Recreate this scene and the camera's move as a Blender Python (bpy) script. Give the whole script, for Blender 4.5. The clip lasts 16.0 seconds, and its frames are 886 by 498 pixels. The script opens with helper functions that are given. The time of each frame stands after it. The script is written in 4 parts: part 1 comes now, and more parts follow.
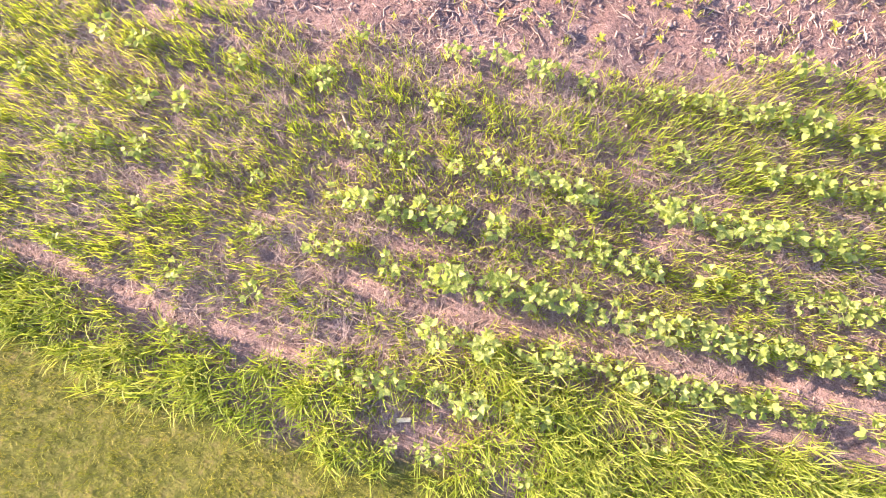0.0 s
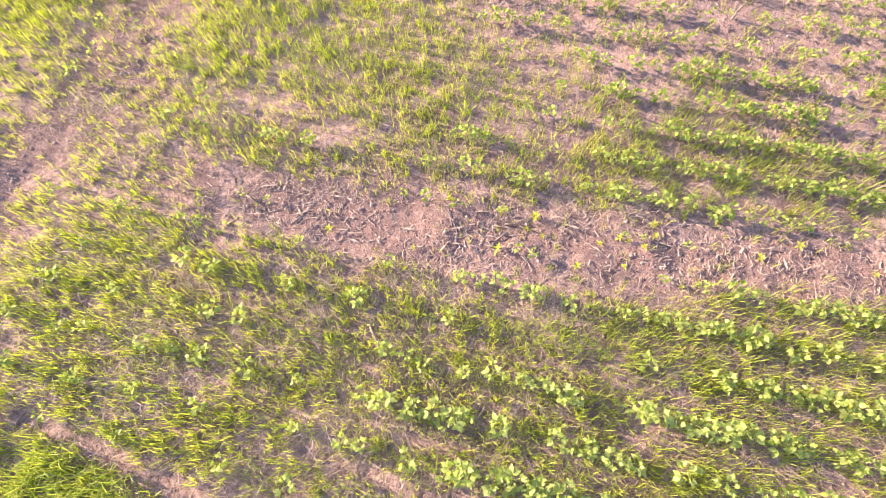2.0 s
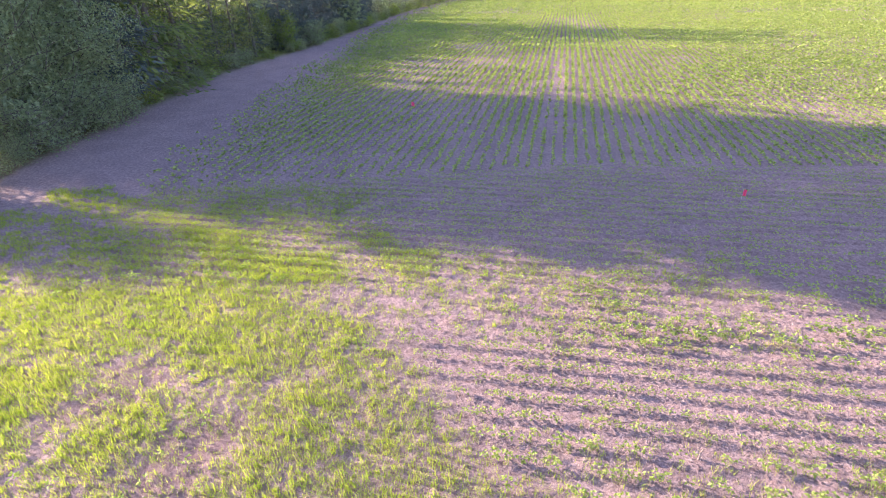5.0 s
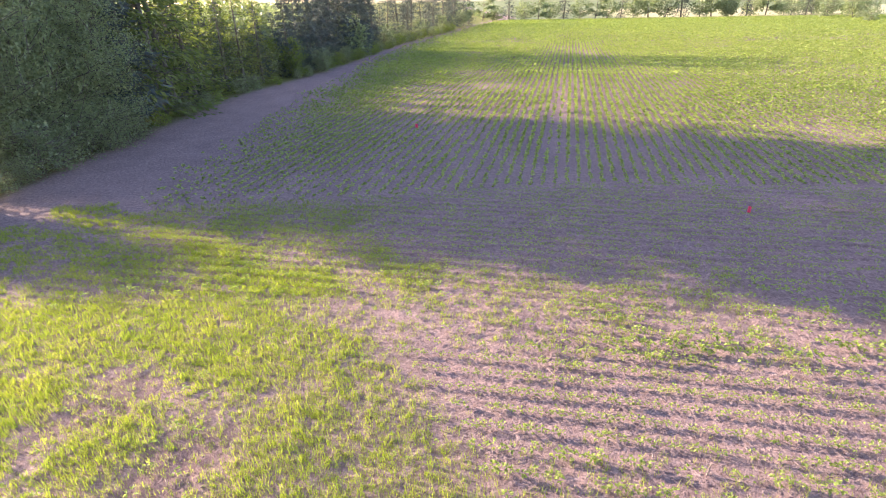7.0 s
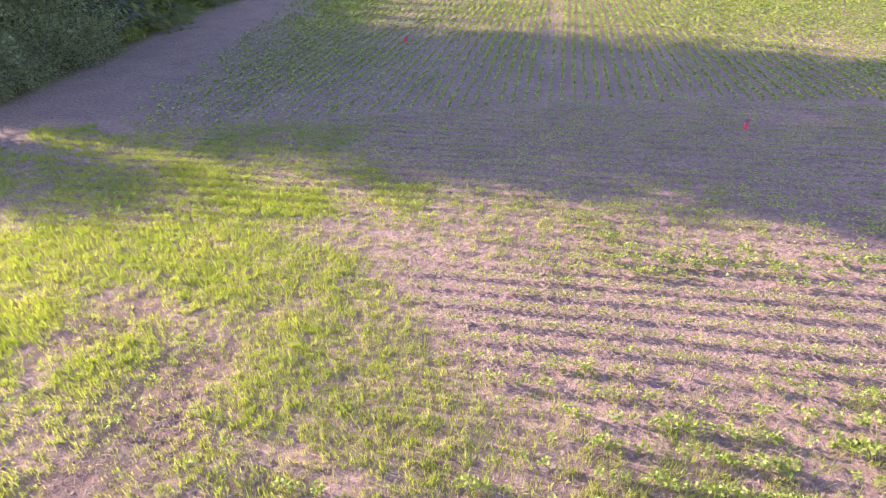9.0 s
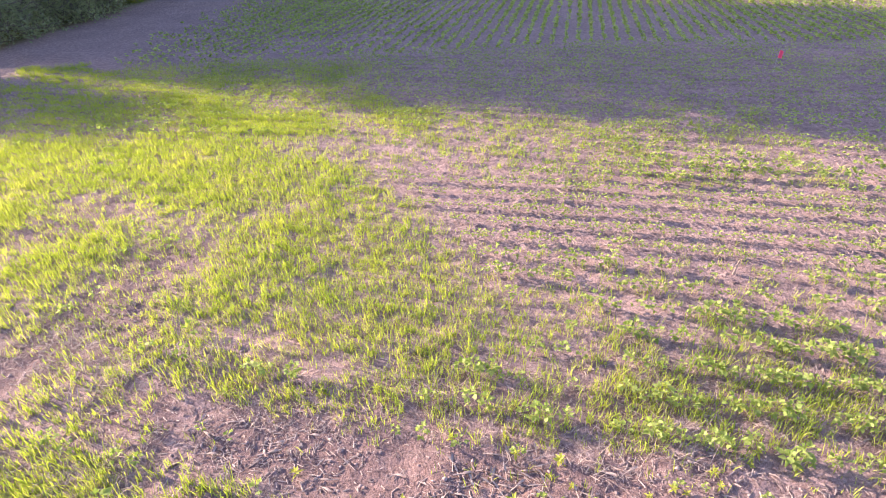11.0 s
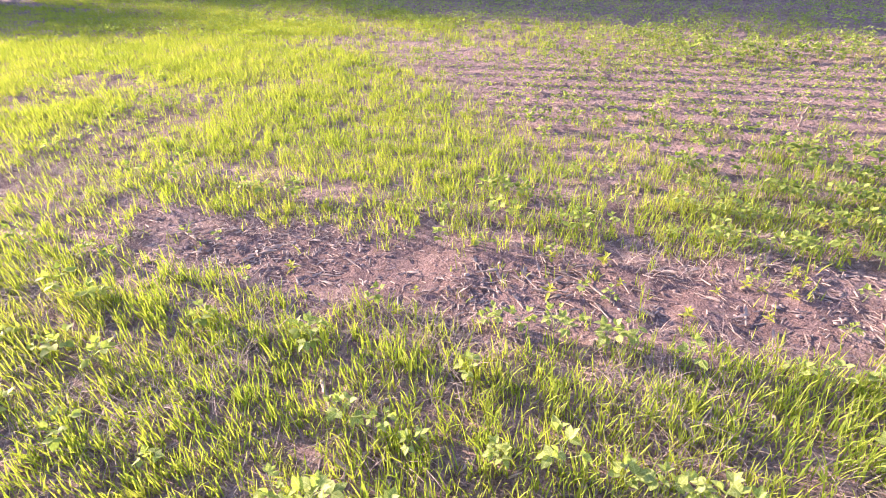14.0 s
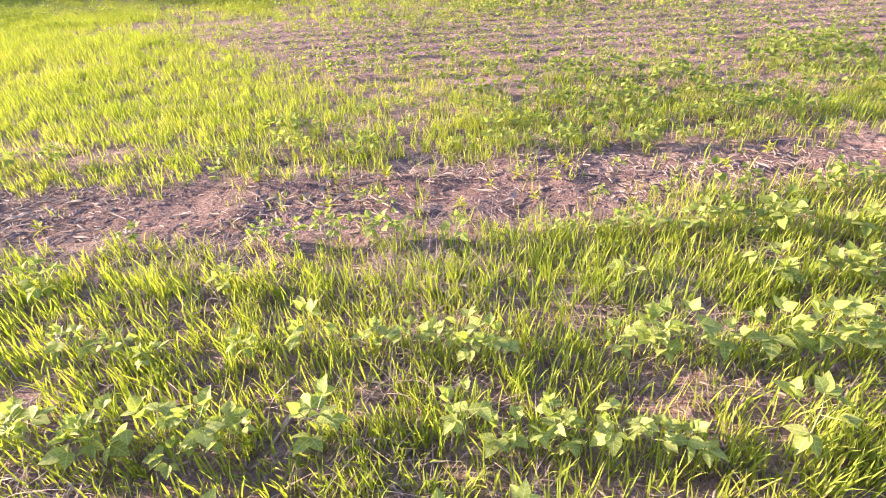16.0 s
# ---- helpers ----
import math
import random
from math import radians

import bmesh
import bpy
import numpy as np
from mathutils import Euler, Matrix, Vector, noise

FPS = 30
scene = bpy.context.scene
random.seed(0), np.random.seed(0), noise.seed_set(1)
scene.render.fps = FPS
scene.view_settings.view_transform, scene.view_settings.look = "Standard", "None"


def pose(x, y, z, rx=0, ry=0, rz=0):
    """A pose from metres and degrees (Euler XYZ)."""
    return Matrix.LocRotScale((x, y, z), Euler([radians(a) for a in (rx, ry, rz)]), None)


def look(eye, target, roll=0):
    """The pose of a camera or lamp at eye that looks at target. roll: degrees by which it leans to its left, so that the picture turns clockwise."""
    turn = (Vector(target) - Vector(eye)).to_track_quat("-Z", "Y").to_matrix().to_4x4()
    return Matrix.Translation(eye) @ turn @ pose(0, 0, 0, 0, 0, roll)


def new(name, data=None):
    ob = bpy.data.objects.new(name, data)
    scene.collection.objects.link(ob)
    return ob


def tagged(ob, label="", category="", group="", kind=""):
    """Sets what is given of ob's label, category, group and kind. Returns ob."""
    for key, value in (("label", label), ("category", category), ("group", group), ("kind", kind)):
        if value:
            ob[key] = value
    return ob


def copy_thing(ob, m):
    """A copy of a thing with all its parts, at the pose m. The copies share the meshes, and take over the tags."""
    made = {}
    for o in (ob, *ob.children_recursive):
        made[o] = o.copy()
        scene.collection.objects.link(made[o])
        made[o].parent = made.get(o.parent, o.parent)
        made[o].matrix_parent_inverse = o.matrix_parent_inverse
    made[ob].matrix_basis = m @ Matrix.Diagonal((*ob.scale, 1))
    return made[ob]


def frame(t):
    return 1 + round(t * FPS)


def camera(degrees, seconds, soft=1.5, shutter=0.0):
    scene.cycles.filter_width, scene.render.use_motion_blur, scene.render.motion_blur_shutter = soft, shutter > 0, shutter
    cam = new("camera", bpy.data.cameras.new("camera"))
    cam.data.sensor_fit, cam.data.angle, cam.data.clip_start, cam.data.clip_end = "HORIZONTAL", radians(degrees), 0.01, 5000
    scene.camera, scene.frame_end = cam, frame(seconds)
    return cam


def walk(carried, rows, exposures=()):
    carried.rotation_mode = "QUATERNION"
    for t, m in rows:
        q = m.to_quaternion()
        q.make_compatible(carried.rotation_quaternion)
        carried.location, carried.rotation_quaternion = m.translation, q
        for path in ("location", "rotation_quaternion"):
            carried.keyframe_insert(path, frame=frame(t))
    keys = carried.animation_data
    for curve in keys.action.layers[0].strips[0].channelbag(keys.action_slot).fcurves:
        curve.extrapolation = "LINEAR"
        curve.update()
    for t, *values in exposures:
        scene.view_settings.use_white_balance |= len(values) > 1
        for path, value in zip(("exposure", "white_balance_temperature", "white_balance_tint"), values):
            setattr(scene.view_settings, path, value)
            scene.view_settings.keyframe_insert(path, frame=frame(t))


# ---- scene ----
cam = camera(80.0, 16.0, soft=1.0)
PATH = [
    (0.0, 0.130, -0.014, 4.239, 4.83, 1.60, -2.06),
    (0.5, 0.112, 0.213, 4.461, 7.10, 1.53, -1.93),
    (1.0, 0.108, 0.342, 4.709, 9.90, 1.59, -1.95),
    (1.5, 0.089, 0.368, 4.967, 14.40, 1.54, -2.05),
    (2.0, 0.045, 0.349, 5.240, 20.27, 1.26, -2.10),
    (2.5, 0.044, 0.340, 5.512, 27.37, 1.27, -2.04),
    (3.0, 0.036, 0.286, 5.782, 36.14, 1.22, -1.99),
    (3.5, 0.019, 0.223, 6.054, 44.42, 1.12, -1.99),
    (4.0, 0.017, 0.139, 6.278, 51.75, 1.10, -1.81),
    (4.5, 0.012, 0.064, 6.353, 57.67, 1.09, -1.58),
    (5.0, -0.021, -0.030, 6.364, 61.82, 1.12, -1.57),
    (5.2, -0.047, -0.066, 6.366, 63.10, 1.20, -1.63),
    (6.25, 0.010, -0.070, 6.220, 66.20, 1.20, -1.25),
    (7.3, 0.070, -0.053, 6.012, 63.21, 1.21, -1.01),
    (7.5, 0.050, -0.058, 6.016, 61.91, 1.17, -1.25),
    (8.0, 0.008, -0.079, 6.023, 58.89, 1.20, -1.75),
    (8.5, -0.008, -0.075, 6.040, 56.94, 1.18, -2.10),
    (8.7, -0.007, -0.070, 6.022, 56.50, 1.14, -2.16),
    (10.8, 0.119, -0.131, 4.214, 56.82, 1.69, -1.10),
    (11.0, 0.075, -0.120, 4.010, 56.57, 1.44, -0.91),
    (11.5, 0.009, -0.167, 3.484, 56.61, 1.39, 0.27),
    (12.0, -0.048, -0.227, 3.035, 56.52, 1.45, 1.44),
    (12.5, -0.097, -0.283, 2.738, 56.22, 1.63, 1.82),
    (13.0, -0.132, -0.343, 2.513, 56.27, 1.64, 2.02),
    (13.5, -0.125, -0.402, 2.342, 56.25, 1.55, 1.71),
    (14.0, -0.001, -0.472, 2.212, 56.30, 1.53, 1.42),
    (14.5, 0.202, -0.546, 2.082, 56.41, 1.61, 0.85),
    (15.0, 0.367, -0.603, 1.938, 56.30, 1.96, -3.83),
    (15.5, 0.490, -0.680, 1.794, 56.25, 2.23, -9.72),
    (16.0, 0.661, -0.788, 1.662, 56.21, 2.57, -13.47),
]
walk(cam, [(t, pose(x, y, z, rx, ry, rz)) for t, x, y, z, rx, ry, rz in PATH],
     exposures=[(0.0, 2.42, 6900, 25), (1.5, 2.38, 6900, 25), (2.5, 2.30, 7400, 12), (3.5, 2.25, 6900, 10), (4.7, 2.25, 5950, 25), (7.5, 2.12, 6500, 20), (8.5, 2.18, 6500, 20), (11.0, 2.16, 6350, 24), (13.5, 2.12, 6350, 27), (16.0, 2.11, 6900, 21)])

# ------------------------------------------------------------ light
SUN_EL, SUN_AZ = 17.0, -68.0        # degrees; azimuth clockwise from +y
world = bpy.data.worlds.new("evening_sky")
scene.world = world
world.use_nodes = True
wn = world.node_tree.nodes
sky = wn.new("ShaderNodeTexSky")
sky.sky_type, sky.sun_disc = "NISHITA", False
sky.sun_elevation, sky.sun_rotation = radians(SUN_EL), radians(SUN_AZ)
sky.air_density, sky.dust_density, sky.ozone_density = 1.0, 1.0, 1.5
wn["Background"].inputs["Strength"].default_value = 0.13
world.node_tree.links.new(sky.outputs[0], wn["Background"].inputs["Color"])
sun_data = bpy.data.lights.new("sun", "SUN")
sun_data.energy, sun_data.angle, sun_data.color = 5.0, radians(0.6), (1.0, 0.875, 0.62)
sun_lamp = new("sun", sun_data)
sv = Vector((math.sin(radians(SUN_AZ)) * math.cos(radians(SUN_EL)), math.cos(radians(SUN_AZ)) * math.cos(radians(SUN_EL)), math.sin(radians(SUN_EL))))
sun_lamp.matrix_world = look(sv * 200, (0, 0, 0))


# ------------------------------------------------------------ materials
def shader(name):
    m = bpy.data.materials.new(name)
    m.use_nodes = True
    nt = m.node_tree
    nt.nodes.clear()
    out = nt.nodes.new("ShaderNodeOutputMaterial")

    def add(kind, values=None, **props):
        n = nt.nodes.new(kind)
        for k, v in props.items():
            if k == "operation":
                n.operation = v
            elif k == "data_type":
                n.data_type = v
            elif k == "blend_type":
                n.blend_type = v
            elif k == "attribute_name":
                n.attribute_name = v
        for k, v in (values or {}).items():
            n.inputs[k].default_value = v
        return n

    return m, nt, add, out


def ramp(nt, source, stops):
    n = nt.nodes.new("ShaderNodeValToRGB")
    e = n.color_ramp.elements
    while len(e) < len(stops):
        e.new(0.5)
    for el, (p, c) in zip(e, stops):
        el.position, el.color = p, (*c, 1)
    nt.links.new(source, n.inputs[0])
    return n.outputs[0]


def mixed(nt, fac, a, b, mode="MIX"):
    n = nt.nodes.new("ShaderNodeMix")
    n.data_type, n.blend_type = "RGBA", mode
    for sock, v in ((n.inputs[0], fac), (n.inputs[6], a), (n.inputs[7], b)):
        if isinstance(v, bpy.types.NodeSocket):
            nt.links.new(v, sock)
        elif isinstance(v, (int, float)):
            sock.default_value = v
        else:
            sock.default_value = (*v, 1)
    return n.outputs[2]


def leaf_material(name, stops, glow, translucent=0.45, rough=0.55, spots=0.25, per_object=False, gloss=0.25, veins=False):
    """Thin foliage: reflects and lets light through; colour varies leaf by leaf and in patches."""
    m, nt, add, out = shader(name)
    L = nt.links.new
    geo = add("ShaderNodeNewGeometry")
    info = add("ShaderNodeObjectInfo")
    tex = add("ShaderNodeTexCoord")
    patch = add("ShaderNodeTexNoise", {"Scale": 0.9, "Detail": 3.0})
    fine = add("ShaderNodeTexNoise", {"Scale": 60.0, "Detail": 2.0})
    L(geo.outputs["Position"], patch.inputs["Vector"])
    L(geo.outputs["Position"], fine.inputs["Vector"])
    a = add("ShaderNodeMath", {1: 0.5}, operation="MULTIPLY")
    L(geo.outputs["Random Per Island"], a.inputs[0])
    b = add("ShaderNodeMath", {1: 0.7, 2: -0.1}, operation="MULTIPLY_ADD")
    L(patch.outputs[0], b.inputs[0])
    s = add("ShaderNodeMath", operation="ADD")
    L(a.outputs[0], s.inputs[0]); L(b.outputs[0], s.inputs[1])
    src = s.outputs[0]
    if per_object:
        o = add("ShaderNodeMath", {1: 0.25, 2: -0.12}, operation="MULTIPLY_ADD")
        L(info.outputs["Random"], o.inputs[0])
        s2 = add("ShaderNodeMath", operation="ADD")
        L(src, s2.inputs[0]); L(o.outputs[0], s2.inputs[1])
        src = s2.outputs[0]
    col = ramp(nt, src, stops)
    col = mixed(nt, spots, col, ramp(nt, fine.outputs[0], [(0.3, (0.45, 0.45, 0.42)), (0.7, (1.0, 1.0, 1.0))]), "MULTIPLY")
    if veins:
        rib, run, on = (add("ShaderNodeAttribute", attribute_name=k).outputs["Fac"] for k in ("rib", "run", "veined"))
        slant = add("ShaderNodeMath", {1: -0.8}, operation="MULTIPLY")
        L(rib, slant.inputs[0])
        step = add("ShaderNodeMath", {1: 5.0}, operation="MULTIPLY_ADD")
        L(run, step.inputs[0]); L(slant.outputs[0], step.inputs[2])
        part_of = add("ShaderNodeMath", operation="FRACT")
        L(step.outputs[0], part_of.inputs[0])
        side = ramp(nt, part_of.outputs[0], [(0.38, (0, 0, 0)), (0.5, (1, 1, 1)), (0.62, (0, 0, 0))])
        mid = ramp(nt, rib, [(0.03, (1, 1, 1)), (0.14, (0, 0, 0))])
        line = add("ShaderNodeMath", operation="MULTIPLY")
        L(mixed(nt, 1.0, side, mid, "LIGHTEN"), line.inputs[0]); L(on, line.inputs[1])
        fade = add("ShaderNodeMath", {1: 0.55}, operation="MULTIPLY")
        L(line.outputs[0], fade.inputs[0])
        col = mixed(nt, fade.outputs[0], col, (0.56, 0.59, 0.29))
    p = add("ShaderNodeBsdfPrincipled", {"Roughness": rough, "Specular IOR Level": gloss})
    L(col, p.inputs["Base Color"])
    t = add("ShaderNodeBsdfTranslucent")
    L(mixed(nt, 1.0, col, glow, "MULTIPLY"), t.inputs["Color"])
    mx = add("ShaderNodeMixShader", {0: translucent})
    L(p.outputs[0], mx.inputs[1]); L(t.outputs[0], mx.inputs[2])
    L(mx.outputs[0], out.inputs[0])
    return m


def bark_material(name, a, b, scale=9.0):
    m, nt, add, out = shader(name)
    L = nt.links.new
    tc = add("ShaderNodeTexCoord")
    mp = add("ShaderNodeMapping", {"Scale": (1.0, 1.0, 0.25)})
    L(tc.outputs["Object"], mp.inputs[0])
    n = add("ShaderNodeTexNoise", {"Scale": scale, "Detail": 6.0})
    L(mp.outputs[0], n.inputs["Vector"])
    p = add("ShaderNodeBsdfPrincipled", {"Roughness": 0.9})
    L(ramp(nt, n.outputs[0], [(0.3, a), (0.7, b)]), p.inputs["Base Color"])
    bp = add("ShaderNodeBump", {"Strength": 0.6, "Distance": 0.03})
    L(n.outputs[0], bp.inputs["Height"]); L(bp.outputs[0], p.inputs["Normal"])
    L(p.outputs[0], out.inputs[0])
    return m


def plain_material(name, a, b, rough=0.7, scale=30.0, translucent=0.0):
    m, nt, add, out = shader(name)
    L = nt.links.new
    tc = add("ShaderNodeTexCoord")
    geo = add("ShaderNodeNewGeometry")
    n = add("ShaderNodeTexNoise", {"Scale": scale, "Detail": 4.0})
    L(tc.outputs["Object"], n.inputs["Vector"])
    s = add("ShaderNodeMath", {1: 0.6, 2: -0.3}, operation="MULTIPLY_ADD")
    L(geo.outputs["Random Per Island"], s.inputs[0])
    s2 = add("ShaderNodeMath", operation="ADD")
    L(s.outputs[0], s2.inputs[0]); L(n.outputs[0], s2.inputs[1])
    c = ramp(nt, s2.outputs[0], [(0.2, a), (0.8, b)])
    p = add("ShaderNodeBsdfPrincipled", {"Roughness": rough})
    L(c, p.inputs["Base Color"])
    if translucent:
        t = add("ShaderNodeBsdfTranslucent")
        L(c, t.inputs["Color"])
        mx = add("ShaderNodeMixShader", {0: translucent})
        L(p.outputs[0], mx.inputs[1]); L(t.outputs[0], mx.inputs[2]); L(mx.outputs[0], out.inputs[0])
    else:
        L(p.outputs[0], out.inputs[0])
    return m


def ground_material():
    m, nt, add, out = shader("field_soil")
    L = nt.links.new
    geo = add("ShaderNodeNewGeometry")
    pos = geo.outputs["Position"]
    big = add("ShaderNodeTexNoise", {"Scale": 0.7, "Detail": 5.0, "Roughness": 0.6})
    mid = add("ShaderNodeTexNoise", {"Scale": 9.0, "Detail": 6.0, "Roughness": 0.65})
    tiny = add("ShaderNodeTexNoise", {"Scale": 85.0, "Detail": 4.0, "Roughness": 0.7})
    clod = add("ShaderNodeTexNoise", {"Scale": 22.0, "Detail": 5.0, "Roughness": 0.6, "Distortion": 0.6})
    for n in (big, mid, tiny, clod):
        L(pos, n.inputs["Vector"])
    soil = ramp(nt, mid.outputs[0], [(0.28, (0.200, 0.132, 0.136)), (0.5, (0.325, 0.224, 0.224)), (0.72, (0.445, 0.322, 0.318))])
    soil = mixed(nt, 0.8, soil, ramp(nt, tiny.outputs[0], [(0.3, (0.45, 0.42, 0.41)), (0.52, (0.98, 0.96, 0.95)), (0.72, (1.35, 1.32, 1.3))]), "MULTIPLY")
    soil = mixed(nt, 0.7, soil, ramp(nt, clod.outputs[0], [(0.3, (0.6, 0.57, 0.57)), (0.6, (1.12, 1.1, 1.1))]), "MULTIPLY")
    soil = mixed(nt, 0.6, soil, ramp(nt, big.outputs[0], [(0.3, (0.72, 0.70, 0.72)), (0.7, (1.15, 1.12, 1.1))]), "MULTIPLY")
    turf = ramp(nt, mid.outputs[0], [(0.3, (0.075, 0.085, 0.018)), (0.5, (0.145, 0.145, 0.034)), (0.7, (0.23, 0.19, 0.07))])
    straw = ramp(nt, big.outputs[0], [(0.3, (0.42, 0.36, 0.2)), (0.7, (0.55, 0.47, 0.28))])
    crop = ramp(nt, mid.outputs[0], [(0.3, (0.10, 0.15, 0.045)), (0.7, (0.17, 0.24, 0.07))])
    col = soil
    litter = ramp(nt, tiny.outputs[0], [(0.3, (0.095, 0.055, 0.056)), (0.55, (0.21, 0.128, 0.126)), (0.75, (0.35, 0.24, 0.232))])
    for name, c in (("litter", litter), ("turf", turf), ("crop", crop), ("straw", straw)):
        at = add("ShaderNodeAttribute", attribute_name=name)
        col = mixed(nt, at.outputs["Fac"], col, c)
    p = add("ShaderNodeBsdfPrincipled", {"Roughness": 0.95, "Specular IOR Level": 0.15})
    L(col, p.inputs["Base Color"])
    b1 = add("ShaderNodeBump", {"Strength": 1.0, "Distance": 0.05})
    b2 = add("ShaderNodeBump", {"Strength": 0.8, "Distance": 0.018})
    L(clod.outputs[0], b1.inputs["Height"])
    L(tiny.outputs[0], b2.inputs["Height"]); L(b1.outputs[0], b2.inputs["Normal"]); L(b2.outputs[0], p.inputs["Normal"])
    L(p.outputs[0], out.inputs[0])
    return m


SOIL = ground_material()
GRASS = leaf_material("young_grass", [(0.12, (0.18, 0.26, 0.045)), (0.4, (0.30, 0.365, 0.065)), (0.68, (0.40, 0.425, 0.095)), (0.95, (0.50, 0.44, 0.18))], (1.15, 1.15, 0.6), 0.52, 0.65, gloss=0.15)
VERGE = leaf_material("rank_verge_grass", [(0.12, (0.17, 0.24, 0.035)), (0.45, (0.29, 0.36, 0.06)), (0.7, (0.40, 0.42, 0.10)), (0.95, (0.50, 0.44, 0.22))], (1.15, 1.15, 0.6), 0.45)
TURF = leaf_material("mown_turf", [(0.15, (0.125, 0.155, 0.018)), (0.45, (0.225, 0.235, 0.030)), (0.75, (0.33, 0.29, 0.06)), (0.95, (0.43, 0.34, 0.14))], (1.1, 1.1, 0.6), 0.4)
BEAN = leaf_material("soybean_leaf", [(0.15, (0.18, 0.235, 0.055)), (0.5, (0.295, 0.345, 0.10)), (0.85, (0.435, 0.455, 0.165))], (1.3, 1.4, 0.7), 0.48, 0.6, 0.4, True, 0.35, True)
STEM = plain_material("soybean_stem", (0.20, 0.24, 0.08), (0.32, 0.34, 0.14), 0.6)
STRAW = plain_material("weathered_straw", (0.19, 0.13, 0.118), (0.41, 0.30, 0.27), 0.85, 40.0)
CLOD = plain_material("dry_clod", (0.16, 0.108, 0.110), (0.32, 0.225, 0.222), 0.95, 40.0)
BROADLEAF = leaf_material("broadleaf_crown", [(0.15, (0.18, 0.21, 0.13)), (0.5, (0.25, 0.285, 0.175)), (0.85, (0.34, 0.365, 0.21))], (1.2, 1.25, 0.75), 0.5, 0.42, 0.2, True, 0.6)
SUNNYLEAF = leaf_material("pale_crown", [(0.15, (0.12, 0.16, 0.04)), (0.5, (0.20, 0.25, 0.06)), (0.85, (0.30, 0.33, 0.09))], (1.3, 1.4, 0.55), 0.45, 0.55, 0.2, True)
NEEDLE = leaf_material("spruce_needles", [(0.15, (0.075, 0.09, 0.095)), (0.5, (0.11, 0.125, 0.125)), (0.85, (0.16, 0.175, 0.15))], (1.0, 1.1, 0.7), 0.15, 0.7, 0.2, True)
PINE = leaf_material("pine_needles", [(0.15, (0.11, 0.14, 0.06)), (0.5, (0.18, 0.21, 0.08)), (0.85, (0.28, 0.29, 0.11))], (1.2, 1.3, 0.6), 0.45, 0.6, 0.2, True)
BARK = bark_material("grey_bark", (0.07, 0.055, 0.045), (0.2, 0.17, 0.14))
PINK = plain_material("pink_plastic_film", (0.80, 0.06, 0.16), (0.90, 0.10, 0.22), 0.45, 20.0, 0.35)
WIRE = plain_material("galvanised_wire", (0.35, 0.34, 0.33), (0.5, 0.48, 0.46), 0.45)
CHIP = plain_material("pale_wood", (0.36, 0.31, 0.24), (0.5, 0.44, 0.34), 0.9)

# ------------------------------------------------------------ mesh helpers
rng = np.random.default_rng(7)


def mesh_from(name, verts, faces, mat, smooth=False):
    """One mesh from an (n, 3) array and a list of (m, k) index arrays."""
    me = bpy.data.meshes.new(name)
    verts = np.asarray(verts, np.float32)
    me.vertices.add(len(verts))
    me.vertices.foreach_set("co", verts.ravel())
    loops = np.concatenate([np.asarray(f, np.int32).ravel() for f in faces])
    sizes = np.concatenate([np.full(len(f), np.asarray(f).shape[1], np.int32) for f in faces])
    me.loops.add(len(loops))
    me.loops.foreach_set("vertex_index", loops)
    me.polygons.add(len(sizes))
    me.polygons.foreach_set("loop_start", np.concatenate([[0], np.cumsum(sizes)[:-1]]).astype(np.int32))
    me.polygons.foreach_set("loop_total", sizes)
    if smooth:
        me.polygons.foreach_set("use_smooth", np.ones(len(sizes), bool))
    me.update(calc_edges=True)
    me.materials.append(mat)
    return me


def part(name, me, parent, label=""):
    ob = new(name, me)
    ob.parent = parent
    if label:
        tagged(ob, label)
    return ob


def thing(name, label, category, group="", at=(0, 0, 0)):
    ob = new(name)
    ob.empty_display_size = 0.1
    ob.location = at
    return tagged(ob, label, category, group)


class Pile:
    """Collects pieces of geometry into one mesh."""

    def __init__(self):
        self.v, self.f, self.n = [], {}, 0

    def add(self, v, faces):
        self.v.append(np.asarray(v, np.float32))
        for f in faces:
            f = np.asarray(f, np.int64)
            self.f.setdefault(f.shape[1], []).append(f + self.n)
        self.n += len(v)

    def mesh(self, name, mat, smooth=False):
        return mesh_from(name, np.concatenate(self.v), [np.concatenate(f) for f in self.f.values()], mat, smooth)


def lattice(x, y, seed):
    h = np.sin(x * 127.1 + y * 311.7 + seed * 74.7) * 43758.5453
    return h - np.floor(h)


def vnoise(x, y, scale, seed=0):
    """Smooth value noise in 0..1."""
    x, y = np.asarray(x, float) * scale + 500.0, np.asarray(y, float) * scale + 500.0
    ix, iy = np.floor(x), np.floor(y)
    u, v = x - ix, y - iy
    u, v = u * u * (3 - 2 * u), v * v * (3 - 2 * v)
    a = lattice(ix, iy, seed) * (1 - u) + lattice(ix + 1, iy, seed) * u
    b = lattice(ix, iy + 1, seed) * (1 - u) + lattice(ix + 1, iy + 1, seed) * u
    return a * (1 - v) + b * v


def fractal(x, y, scale, seed=0, octaves=4):
    s, amp, tot = 0.0, 1.0, 0.0
    for k in range(octaves):
        s = s + amp * vnoise(x, y, scale * 2 ** k, seed + 13 * k)
        tot += amp
        amp *= 0.55
    return s / tot


def smooth(a, b, x):
    t = np.clip((x - a) / (b - a), 0, 1)
    return t * t * (3 - 2 * t)


